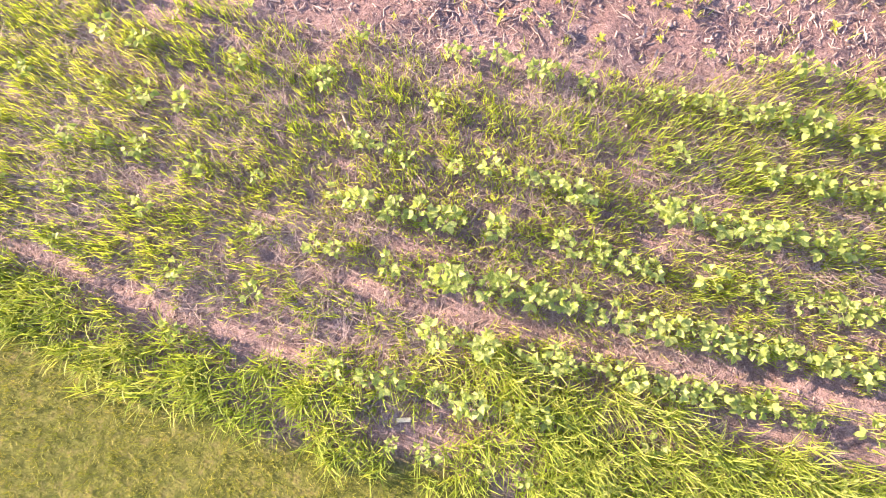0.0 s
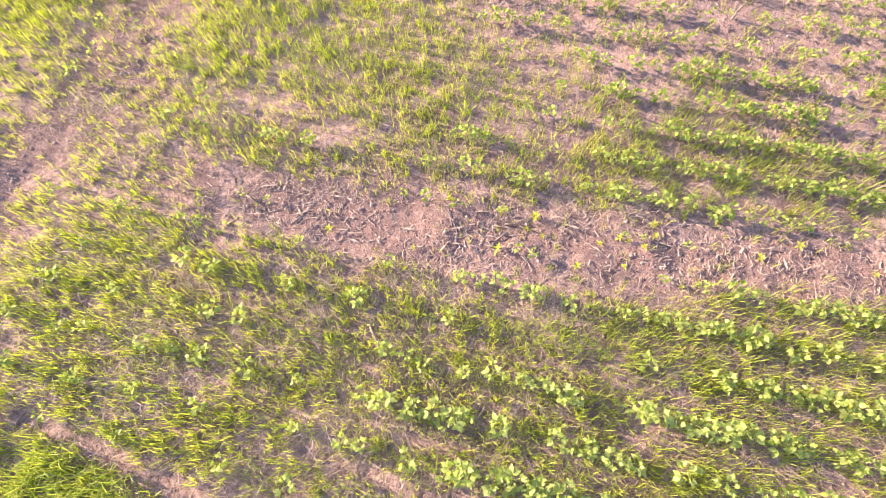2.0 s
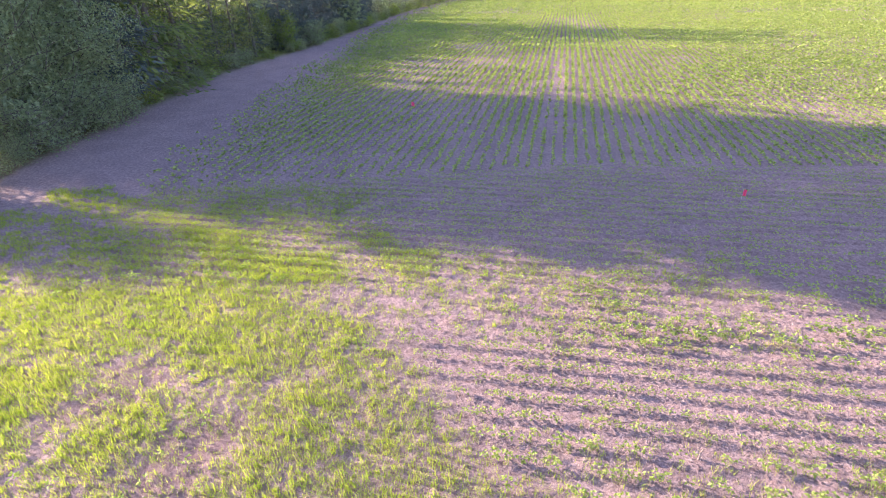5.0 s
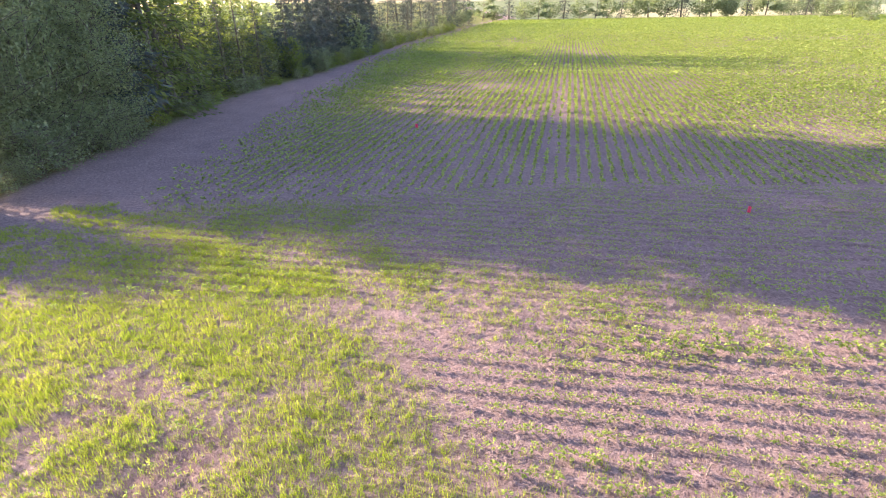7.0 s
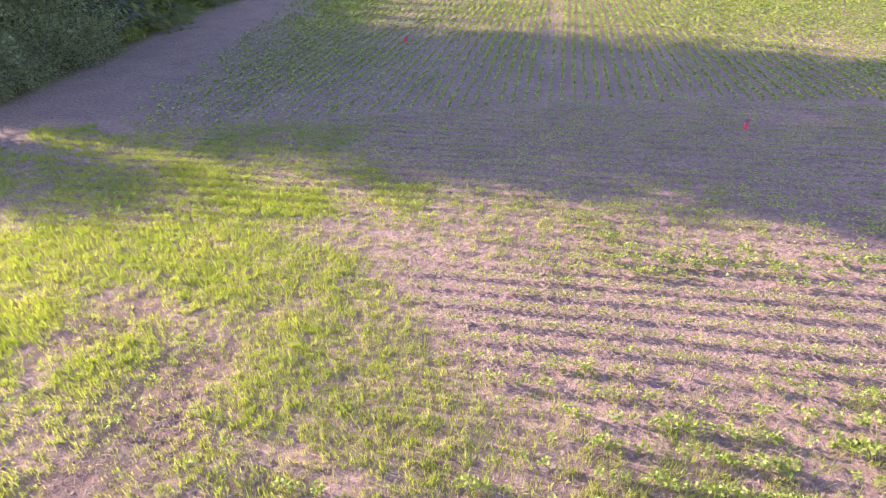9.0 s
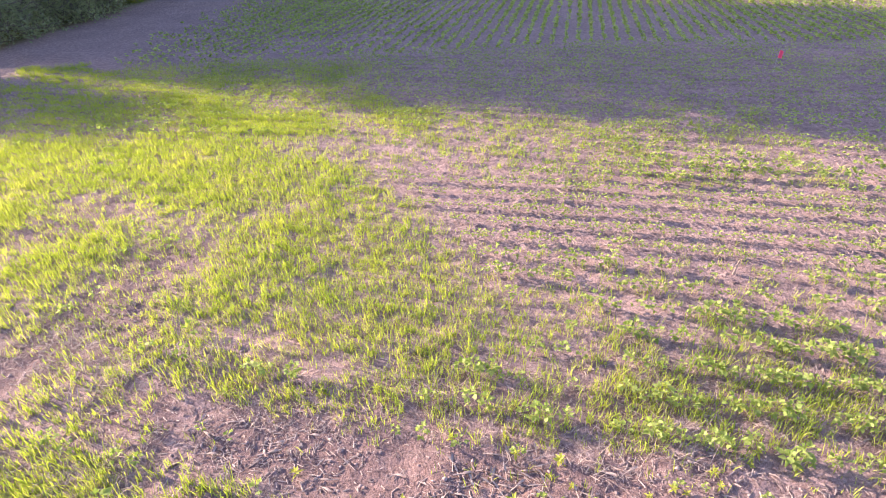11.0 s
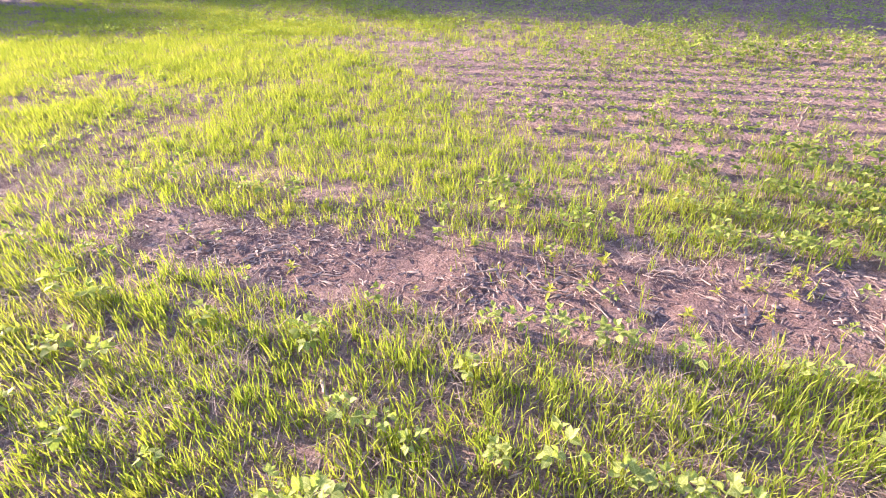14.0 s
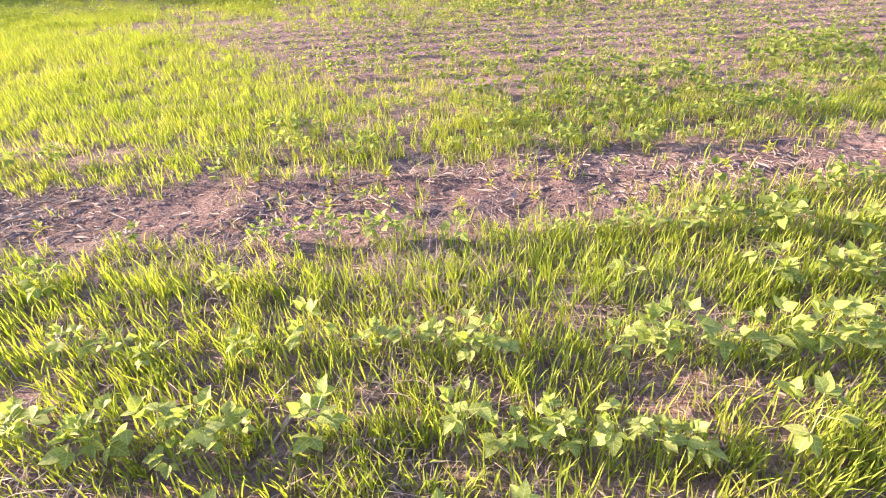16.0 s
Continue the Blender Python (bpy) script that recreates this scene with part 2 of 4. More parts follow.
def inside(x, y, poly, soft=0.25):
    """1 inside a plan polygon, 0 outside, with a ragged soft rim."""
    x, y = np.asarray(x, float), np.asarray(y, float)
    d2 = np.full(x.shape, 1e9)
    odd = np.zeros(x.shape, bool)
    for (x0, y0), (x1, y1) in zip(poly, poly[1:] + poly[:1]):
        ex, ey = x1 - x0, y1 - y0
        t = np.clip(((x - x0) * ex + (y - y0) * ey) / (ex * ex + ey * ey), 0, 1)
        d2 = np.minimum(d2, (x - x0 - t * ex) ** 2 + (y - y0 - t * ey) ** 2)
        if y0 != y1:
            odd ^= ((y0 > y) != (y1 > y)) & (x < ex * (y - y0) / (y1 - y0) + x0)
    d = np.sqrt(d2) * np.where(odd, 1, -1) + (fractal(x, y, 1.6, 5, 3) - 0.5) * soft * 2.5
    return smooth(-soft, soft, d)


def along(x, knots):
    """Piecewise-linear y over x."""
    return np.interp(x, [k[0] for k in knots], [k[1] for k in knots])


# ------------------------------------------------------------ the plan of the field
LAWN_EDGE = [(-12, 2.6), (-6, 0.75), (-3.83, -0.02), (-3.28, -0.29), (-2.79, -0.53), (-2.13, -0.80), (-1.52, -1.00), (-0.84, -1.21), (-0.05, -1.39), (0.46, -1.59), (1.6, -2.5), (4, -3.4), (9, -5.0)]
BLOCK = [(-3.5, 4.9), (-2.8, 4.4), (-2.2, 4.2), (-1.6, 4.0), (-0.6, 3.6), (0.1, 3.5), (0.8, 3.8), (1.5, 4.1), (1.2, 4.7), (0.8, 5.0), (0.4, 5.7), (0.1, 6.3), (-0.2, 7.1), (-0.7, 8.1), (-1.3, 8.6), (-2.4, 7.9), (-3.1, 6.9), (-3.2, 5.8)]
BLOCK_W = [(-10.5, 6.0), (-10.5, 8.2), (-8.0, 7.8), (-6.8, 7.8), (-6.3, 7.1), (-6.6, 6.3), (-6.7, 5.9), (-6.9, 5.7)]
BLOCK_M = [(-5.9, 6.5), (-5.2, 7.2), (-4.4, 6.7), (-4.5, 5.9), (-4.8, 5.3), (-5.4, 5.2), (-5.9, 5.6)]
SPARSE = [(-5.4, 4.8), (-3.5, 4.8), (-2.2, 4.1), (-0.6, 3.6), (0.8, 3.6), (2.3, 3.9), (3.7, 3.5), (5.58, 3.00), (8.5, 2.2), (8.0, 1.5), (5.16, 2.20), (3.33, 2.43), (1.76, 2.61), (0.75, 2.81), (-0.5, 3.0), (-1.8, 3.2), (-2.5, 3.4), (-3.5, 3.4), (-4.6, 3.7)]
BLOCK_N = [(-11.5, 8.0), (-11.5, 10.9), (-9.3, 10.5), (-8.0, 10.4), (-6.6, 10.3), (-3.6, 10.2), (-2.6, 9.3), (-1.3, 8.6), (-0.7, 8.1), (-1.9, 7.2), (-3.1, 6.9), (-4.7, 7.5), (-5.7, 8.0), (-6.9, 8.0)]
SHADED = [(-13.8, 14.6), (-11.8, 14.7), (-8.3, 13.5), (-7.3, 13.0), (-5.2, 11.6), (-2.7, 10.4), (-4.7, 10.2), (-7.7, 10.7), (-11.2, 11.2)]
TUFT_A = [(-7.8, 13.9), (-6.1, 13.4), (-4.6, 12.2), (-2.5, 11.4), (-2.2, 10.4), (-3.5, 10.4), (-4.6, 10.7), (-6.3, 12.0)]
TUFT_B = [(-2.3, 13.3), (-1.4, 13.2), (-0.7, 11.9), (0.2, 11.9), (-0.0, 10.0), (-0.9, 10.5), (-1.9, 12.0)]
TUFT_C = [(-12.7, 16.6), (-10.9, 17.1), (-9.4, 15.6), (-9.7, 14.2), (-11.3, 15.0)]
THIN = [(-3.0, 10.7), (-1.0, 11.7), (3.0, 11.0), (4.8, 10.2), (3.9, 8.5), (1.4, 8.4), (-0.8, 8.6), (-2.0, 9.2)]
BARE = [(-0.8, 8.5), (0.2, 8.3), (1.8, 7.8), (3.3, 7.5), (4.8, 7.2), (6.9, 6.9), (8.2, 6.7), (10.5, 6.1), (10.0, 4.3), (6.8, 5.0), (4.3, 5.2), (3.1, 5.4), (1.8, 5.6), (0.8, 5.9), (0.3, 6.2), (-0.3, 7.0), (-0.8, 7.8)]
LUSH_FAR = [(3.1, 8.0), (4.1, 8.4), (5.3, 8.3), (6.5, 8.4), (7.5, 8.0), (8.9, 8.0), (12.0, 7.3), (11.6, 6.4), (8.2, 7.2), (6.5, 7.4), (4.8, 7.5), (3.3, 7.7)]
LUSH_NEAR = [(2.2, 4.3), (3.2, 4.4), (4.1, 4.3), (5.2, 4.1), (6.3, 4.1), (9.5, 3.3), (9.2, 2.4), (5.8, 3.3), (4.8, 3.4), (3.7, 3.6), (2.7, 3.9)]
RESIDUE = [(-3.5, 3.4), (-2.5, 3.4), (-1.8, 3.2), (-0.54, 2.95), (0.74, 2.74), (1.75, 2.54), (3.30, 2.36), (5.13, 2.02), (8.0, 1.25), (8.0, 0.5), (4.82, 1.40), (3.10, 1.73), (1.85, 1.77), (1.13, 1.85), (0.07, 1.96), (-0.90, 2.20), (-1.82, 2.60), (-2.54, 2.89), (-3.3, 3.1)]
MIXED = [(-5.06, 2.08), (-4.58, 2.44), (-3.64, 3.02), (-2.72, 2.79), (-2.26, 2.44), (-0.66, 2.17), (0.24, 1.84), (1.52, 1.66), (2.78, 1.73), (4.01, 1.44), (4.78, 1.43), (8.0, 0.5), (8.0, -2.1), (3.71, -1.15), (1.88, -0.9), (0.9, -0.95), (0.0, -1.1), (-0.8, -0.9), (-1.13, -0.62), (-1.6, -0.42), (-2.34, -0.12), (-3.16, 0.24), (-4.09, 0.66)]
TRACK_W = [(-5.06, 2.08), (-5.18, 2.95), (-5.0, 4.0), (-4.6, 4.7), (-3.6, 4.8), (-3.3, 4.5), (-3.9, 3.8), (-4.5, 3.3), (-4.52, 2.58), (-4.66, 2.13)]
TRACK_N = [(-4.5, 5.1), (-4.3, 6.0), (-3.9, 6.2), (-3.2, 6.2), (-3.1, 5.8), (-3.5, 5.3), (-3.6, 4.8), (-4.3, 4.7)]
TRACK_M = [(-6.2, 7.7), (-5.2, 7.8), (-4.7, 7.2), (-5.2, 6.5), (-6.0, 6.2), (-6.5, 5.9), (-6.5, 6.4), (-6.1, 7.0)]
FURROW_A = [(-3.96, 0.72), (-3.58, 0.54), (-3.16, 0.36), (-2.77, 0.16), (-2.34, -0.02), (-1.93, -0.16), (-1.59, -0.30), (-1.13, -0.44)]
FURROW_B = [(-1.44, 0.40), (-1.05, 0.24), (-0.63, 0.05), (-0.13, -0.11), (0.51, -0.26), (0.96, -0.40), (1.42, -0.52), (1.88, -0.63), (2.61, -0.78), (3.39, -0.93), (6.5, -1.7)]
TREE_LINE = [(8, -15.4), (21, -15.4), (25, -15.2), (30.5, -14.8), (39.5, -14.4), (46.7, -12.3), (50.6, -11.2), (58.8, -9.35), (86, -4.9), (125, 5.2), (200, 25.0)]      # y, x
HEADING = (math.sin(radians(13.5)), math.cos(radians(13.5)))
ACROSS = (HEADING[1], -HEADING[0])
ROW = 0.42


def lawn(x, y):
    return smooth(0.12, -0.12, y - along(x, LAWN_EDGE) + (fractal(x, y, 2.0, 3, 3) - 0.5) * 0.35)


def furrow(x, y):
    a = np.abs(y - along(x, FURROW_A)) + np.where((x > -1.1) | (x < -4.2), 9, 0)
    b = np.abs(y - along(x, FURROW_B)) + np.where((x < -1.44) | (x > 6.5), 9, 0)
    return smooth(0.13, 0.04, np.minimum(a, b) + (fractal(x, y, 4.0, 9, 2) - 0.5) * 0.12)


def row_y(k, x):
    """The headland rows: wider and steeper by the lawn, fanning out to a steady slope."""
    m = np.clip(k - 5, 0, 10)
    return -0.32 + 0.46 * np.minimum(k, 5) + 0.43 * np.maximum(k - 5, 0) + (-0.27 + 0.007 * m) * x


def row_phase(x, y):
    """The number of the headland row at a place, with its fraction."""
    near = (y + 0.32 + 0.27 * x) / 0.46
    mid = 5 + (y - 1.98 + 0.27 * x) / (0.43 + 0.007 * np.clip(x, -30, 60))
    far = 15 + (y - 6.28 + 0.20 * x) / 0.43
    return np.where(near < 5, near, np.where(mid < 15, mid, far))


def headland_edge(x):
    return 17.6 - 0.10 * np.abs(np.asarray(x, float) - 5.0)


def soil_lane(x, y):
    """Distance in metres to the right of the bare lane along the trees, which narrows as it runs on."""
    return x - along(y, TREE_LINE) - np.interp(y, [8, 38, 60, 200], [6.2, 6.0, 2.6, 2.2])


def height(x, y):
    x, y = np.asarray(x, float), np.asarray(y, float)
    far = smooth(40, 14, np.hypot(x, y - 3))
    l = lawn(x, y)
    z = 0.05 * (fractal(x, y, 0.16, 21, 3) - 0.5) * smooth(60, 20, np.hypot(x, y - 3))
    rough = (fractal(x, y, 3.2, 1, 4) - 0.5) * (0.06 + 0.035 * inside(x, y, RESIDUE, 0.4) + 0.05 * furrow(x, y)) * (1 - 0.75 * inside(x, y, BARE, 0.4)) + (np.abs(fractal(x, y, 7.0, 2, 3) - 0.5)) * 0.06
    ph = row_phase(x, y)
    off = ph - np.round(ph)
    berm = np.exp(-(off / 0.14) ** 2) - 0.35 * np.exp(-((off + 0.24) / 0.10) ** 2)
    ridge = 0.020 * (fractal(x, y, 1.7, 25, 3) - 0.2 + 1.4 * smooth(9.5, 11.5, y) + 0.6 * inside(x, y, RESIDUE, 0.3) + 0.45 * inside(x, y, BARE, 0.3) + 0.4 * inside(x, y, SPARSE, 0.3) + 0.4 * inside(x, y, MIXED, 0.3)) * berm
    z = z + far * (1 - l) * (rough + np.where(y < headland_edge(x), ridge, 0))
    track = inside(x, y, TRACK_W, 0.2) + inside(x, y, TRACK_N, 0.2) + inside(x, y, TRACK_M, 0.2)
    z = z + far * track * (0.05 * (fractal(x, y, 5.0, 6, 3) - 0.5) - 0.02)
    return z - 0.045 * furrow(x, y) + 0.02 * l


def graded(lo, hi, step, far, growth=1.09):
    """Even steps from lo to hi, then wider and wider ones out to far."""
    mid = list(np.arange(lo, hi + 1e-6, step))
    up, s = [mid[-1]], step
    while up[-1] < far[1]:
        s *= growth
        up.append(up[-1] + s)
    down, s = [mid[0]], step
    while down[-1] > far[0]:
        s *= growth
        down.append(down[-1] - s)
    return np.array(down[:0:-1] + mid + up[1:])


# ------------------------------------------------------------ ground: one sheet to the horizon
def build_ground():
    xs = graded(-7.5, 9.5, 0.068, (-900, 1200))
    ys = graded(-2.4, 16.4, 0.066, (-500, 1900))
    X, Y = np.meshgrid(xs, ys)
    Z = height(X.ravel(), Y.ravel())
    V = np.c_[X.ravel(), Y.ravel(), Z]
    i = np.arange(len(ys) - 1)[:, None] * len(xs) + np.arange(len(xs) - 1)[None]
    i = i.ravel()
    me = mesh_from("ground", V, [np.c_[i, i + 1, i + 1 + len(xs), i + len(xs)]], SOIL, True)
    x, y = V[:, 0], V[:, 1]
    d = x * HEADING[0] + y * HEADING[1]
    fields = {
        "turf": np.maximum(lawn(x, y), smooth(0.5, -1.0, x - along(y, TREE_LINE)) * smooth(-3, 3, y)),
        "crop": smooth(75, 150, d) * smooth(0.0, 3.0, soil_lane(x, y)) * 0.7,
        "litter": 0.7 * np.clip(inside(x, y, RESIDUE, 0.25) * smooth(0.2, 0.48, fractal(x, y, 1.3, 77, 4)) + 0.5 * inside(x, y, SPARSE, 0.3) * smooth(0.3, 0.6, fractal(x, y, 1.8, 78, 4)) + 0.8 * inside(x, y, TRACK_W, 0.25) + 0.9 * inside(x, y, TRACK_N, 0.25) + 0.8 * inside(x, y, TRACK_M, 0.25), 0, 1),
        "straw": smooth(170, 176, d) * smooth(300, 290, d) * smooth(50, 70, x),
    }
    for name, value in fields.items():
        me.attributes.new(name, "FLOAT", "POINT").data.foreach_set("value", np.ascontiguousarray(value, np.float32))
    tagged(new("ground", me), "pinkish-brown bare field soil with furrows and mown turf edge", "ground", kind="structure")


build_ground()


# ------------------------------------------------------------ grass
def blades(x, y, length, width, lean, droop, mat, name, label, sink=0.01, full=True):
    """Bent, tapered blades: two quads and a tip each, or one quad and a tip."""
    n = len(x)
    z = height(x, y) - sink
    az = rng.uniform(0, 2 * np.pi, n)
    face = az + np.pi / 2 + rng.normal(0, 0.5, n)
    base = np.c_[x, y, z]
    d = np.c_[np.cos(az), np.sin(az), np.zeros(n)]
    w = np.c_[np.cos(face), np.sin(face), np.zeros(n)] * (width * 0.5)[:, None]
    up = np.array([0, 0, 1.0])
    pts = []
    for s in (0.0, 0.4, 0.75, 1.0):
        out = (lean * s + droop * s ** 2.4) * length
        rise = length * (s - 0.45 * droop * s ** 2.6)
        pts.append(base + d * out[:, None] + up * rise[:, None])
    if not full:
        V = np.stack([pts[0] - w * 0.8, pts[0] + w * 0.8, pts[1] - w, pts[1] + w, pts[3]], 1).reshape(-1, 3)
        b = np.arange(n)[:, None] * 5
        ob = new(name, mesh_from(name, V, [b + [0, 1, 3, 2], b + [2, 3, 4]], mat))
        return tagged(ob, label, "grass", kind="stuff")
    V = np.stack([pts[0] - w * 0.7, pts[0] + w * 0.7, pts[1] - w, pts[1] + w, pts[2] - w * 0.75, pts[2] + w * 0.75, pts[3]], 1).reshape(-1, 3)
    b = np.arange(n)[:, None] * 7
    quads = np.concatenate([b + [0, 1, 3, 2], b + [2, 3, 5, 4]])
    tris = b + [4, 5, 6]
    ob = new(name, mesh_from(name, V, [quads, tris], mat))
    return tagged(ob, label, "grass", kind="stuff")


def scatter(n, x0, x1, y0, y1, density, clump=0.0):
    """n tries over a rectangle, kept where density (0..1) allows; clumped round tuft centres."""
    x, y = rng.uniform(x0, x1, n), rng.uniform(y0, y1, n)
    step = 0.035
    gx, gy = np.arange(x0, x1 + step, step), np.arange(y0, y1 + step, step)
    chart = density(*(g.ravel() for g in np.meshgrid(gx, gy))).reshape(len(gy), len(gx))
    keep = rng.uniform(0, 1, n) < chart[((y - y0) / step + 0.5).astype(int), ((x - x0) / step + 0.5).astype(int)]
    x, y = x[keep], y[keep]
    if clump:
        k = max(1, int(len(x) / clump))
        i = rng.integers(0, k, len(x))
        wide = 0.012 + 0.006 * math.sqrt(clump)
        x, y = x[i] + rng.normal(0, wide, len(x)), y[i] + rng.normal(0, wide, len(x))
    return x, y


def tall_density(x, y):
    patch = fractal(x, y, 1.1, 31, 4)
    speck = fractal(x, y, 4.5, 33, 3)
    d = (0.07 + 0.10 * smooth(0.38, 0.58, patch)) * smooth(0.42, 0.62, speck) + 0.015
    d = d + 0.22 * smooth(-0.5, -3.5, x) * smooth(0.33, 0.55, 0.5 * patch + 0.5 * speck)
    grow = lambda poly, v, a=0.3, b=0.62, soft=0.3: inside(x, y, poly, soft) * v * smooth(a, b, 0.5 * patch + 0.5 * speck)
    d = np.maximum(d, grow(BLOCK, 0.55, 0.15, 0.44, 0.5) * (1 - 0.35 * smooth(-2.5, 0.5, x) * (0.5 - 0.5 * np.cos(2 * np.pi * row_phase(x, y)))))
    d = np.maximum(d, grow(BLOCK_W, 0.75, 0.1, 0.38))
    d = np.maximum(d, grow(BLOCK_M, 0.75, 0.1, 0.38))
    d = np.maximum(d, grow(BLOCK_N, 0.6, 0.15, 0.44))
    d = np.maximum(d, grow(SHADED, 0.4))
    for t, v in ((TUFT_A, 0.75), (TUFT_B, 0.45)):
        d = np.maximum(d, grow(t, v, 0.2, 0.45))
    d = np.maximum(d, 0.22 * inside(x, y, THIN, 0.3) * smooth(0.35, 0.6, speck))
    d = np.maximum(d, 0.5 * inside(x, y, SPARSE, 0.3) * smooth(0.2, 0.55, speck))
    mix = inside(x, y, MIXED, 0.25)
    west = smooth(2.5, -1.5, x)
    d = np.maximum(d, mix * (0.8 - 0.1 * west) * smooth(0.22, 0.52, 0.4 * patch + 0.6 * speck) * (0.82 + 0.28 * np.cos(2 * np.pi * row_phase(x, y))))
    d = np.maximum(d, 0.34 * smooth(-3.4, -4.2, x) * smooth(3.6, 4.6, y) * smooth(9.0, 8.0, y) * smooth(0.25, 0.5, speck))
    d = np.maximum(d, 0.35 * inside(x, y, LUSH_NEAR, 0.3) * smooth(0.35, 0.6, speck))
    d = d * (1 - 0.85 * inside(x, y, RESIDUE, 0.22)) * (1 - 0.93 * inside(x, y, BARE, 0.7))
    d = d * (1 - 0.65 * inside(x, y, TRACK_W, 0.2)) * (1 - 0.55 * inside(x, y, TRACK_N, 0.25)) * (1 - 0.5 * inside(x, y, TRACK_M, 0.2)) * (1 - 0.97 * furrow(x, y))
    d = d * (1 - lawn(x, y)) * np.maximum(smooth(-1.2, 1.4, soil_lane(x, y) + 2.0 * (patch - 0.5)), smooth(12.0, 10.8, y) * smooth(-15.0, -13.0, x)) * smooth(17.5, 15.0, y) * (1 - 0.85 * smooth(10.8, 12.0, y - 1.5 * inside(x, y, TUFT_B, 0.3)) * smooth(-3.0, -0.5, x))
    d = np.maximum(d, 0.42 * inside(x, y, SHADED, 0.5) * smooth(0.3, 0.6, 0.5 * patch + 0.5 * speck))
    return np.maximum(d, 0.6 * inside(x, y, TUFT_C, 0.3) * smooth(0.3, 0.55, speck))


def verge_density(x, y):
    e = y - along(x, LAWN_EDGE)
    wide = np.interp(x, [-12, -4, -2, -0.5, 0.6, 1.5, 9], [0.6, 0.5, 0.5, 0.5, 1.15, 1.5, 2.2])
    d = smooth(-0.16, 0.06, e + (fractal(x, y, 3.0, 41, 2) - 0.5) * 0.2) * smooth(wide + 0.12, wide - 0.15, e + (fractal(x, y, 2.0, 42, 3) - 0.5) * 0.5)
    d = d * smooth(0.2, 0.55, fractal(x, y, 2.6, 43, 3))
    gap = np.hypot((x + 0.2) / 0.6, (y + 0.95) / 0.2)
    return d * (1 - 0.97 * furrow(x, y)) * smooth(0.7, 1.2, gap)


def build_grass():
    for y0, y1, full in ((-1.5, 4.2, True), (4.2, 18.0, False)):
        x, y = scatter(int(4100 * 21 * (y1 - y0)), -14, 7, y0, y1, tall_density, 6)
        n = len(x)
        grown = (0.75 + 0.5 * fractal(x, y, 0.9, 51, 3)) * (1 + 0.12 * inside(x, y, MIXED, 0.3))
        blades(x, y, rng.uniform(0.045, 0.15, n) * grown, rng.uniform(0.004, 0.0085, n), rng.uniform(0.03, 0.38, n), rng.uniform(0.0, 0.55, n) ** 1.5,
               GRASS, "young_grass", "bright yellow-green young grass growing in the bare field", full=full)
    x, y = scatter(int(1500 * 12 * 6), -5, 7, -1.4, 4.6, lambda x, y: (0.75 * inside(x, y, MIXED, 0.3) + 0.35 * inside(x, y, SPARSE, 0.3) + 0.25 * inside(x, y, LUSH_NEAR, 0.3))
                   * smooth(0.35, 0.6, fractal(x, y, 2.0, 57, 3)) * (1 - lawn(x, y)) * (1 - 0.7 * furrow(x, y)), 5)
    n = len(x)
    blades(x, y, rng.uniform(0.03, 0.12, n), rng.uniform(0.002, 0.005, n), rng.uniform(0.6, 1.5, n), rng.uniform(0.75, 1.5, n),
           STRAW, "dead_grass", "flattened tan dead grass between the living tufts", -0.012)
    x, y = scatter(int(2600 * 11 * 5.5), -5.5, 5.5, -4, 1.5, verge_density, 16)
    n = len(x)
    blades(x, y, rng.uniform(0.10, 0.27, n) * np.where(x > 0.3, 1.2, 1.0), rng.uniform(0.005, 0.010, n), rng.uniform(0.05, 0.5, n), rng.uniform(0.0, 0.7, n),
           VERGE, "verge_grass", "long arching green grass along the edge of the lawn")
    x, y = scatter(int(2700 * 9 * 4), -5.5, 3.5, -3.2, 0.8, lambda x, y: lawn(x, y) * smooth(0.1, 0.5, fractal(x, y, 2.4, 61, 3)), 3)
    n = len(x)
    blades(x, y, rng.uniform(0.025, 0.06, n), rng.uniform(0.003, 0.006, n), rng.uniform(0.1, 1.0, n), rng.uniform(0.0, 0.6, n),
           TURF, "lawn_grass", "short mown lawn grass, yellowish with dry patches", full=False)


build_grass()


# ------------------------------------------------------------ soybeans
RUN = np.array([0, 0.12, 0.32, 0.58, 0.82, 1.0])
HALF = np.array([0, 0.27, 0.46, 0.40, 0.19, 0.0])


def leaflet(size, wide, fold, curl):
    """An ovate leaflet with a drawn-out tip, from the origin along +x, folded at the midrib."""
    mid = np.c_[RUN, 0 * RUN, 0.03 * np.sin(3.1 * RUN)]
    edge = np.c_[RUN, HALF, fold * HALF * 2.2 + 0.02 * np.sin(9 * RUN)][1:-1]
    v = np.concatenate([mid, edge, edge * [1, -1, 1]]) * [size, size * wide, size]
    v[:, 2] -= curl * v[:, 0] ** 2 / size
    tris, quads = [[0, 1, 6], [0, 10, 1], [9, 4, 5], [4, 13, 5]], []
    for k in range(1, 4):
        quads += [[k, k + 1, 6 + k, 5 + k], [k + 1, k, 9 + k, 10 + k]]
    return v, [np.array(tris), np.array(quads)]


def small_leaflet(size, wide, fold, curl):
    v = np.array([[0, 0, 0], [0.42, 0.42 * wide, fold], [0.42, -0.42 * wide, fold], [1, 0, -curl]]) * size
    return v, [np.array([[0, 3, 1], [0, 2, 3]])]


def turn(az, pitch, roll=0.0):
    return np.array(Euler((roll, -pitch, az)).to_matrix())


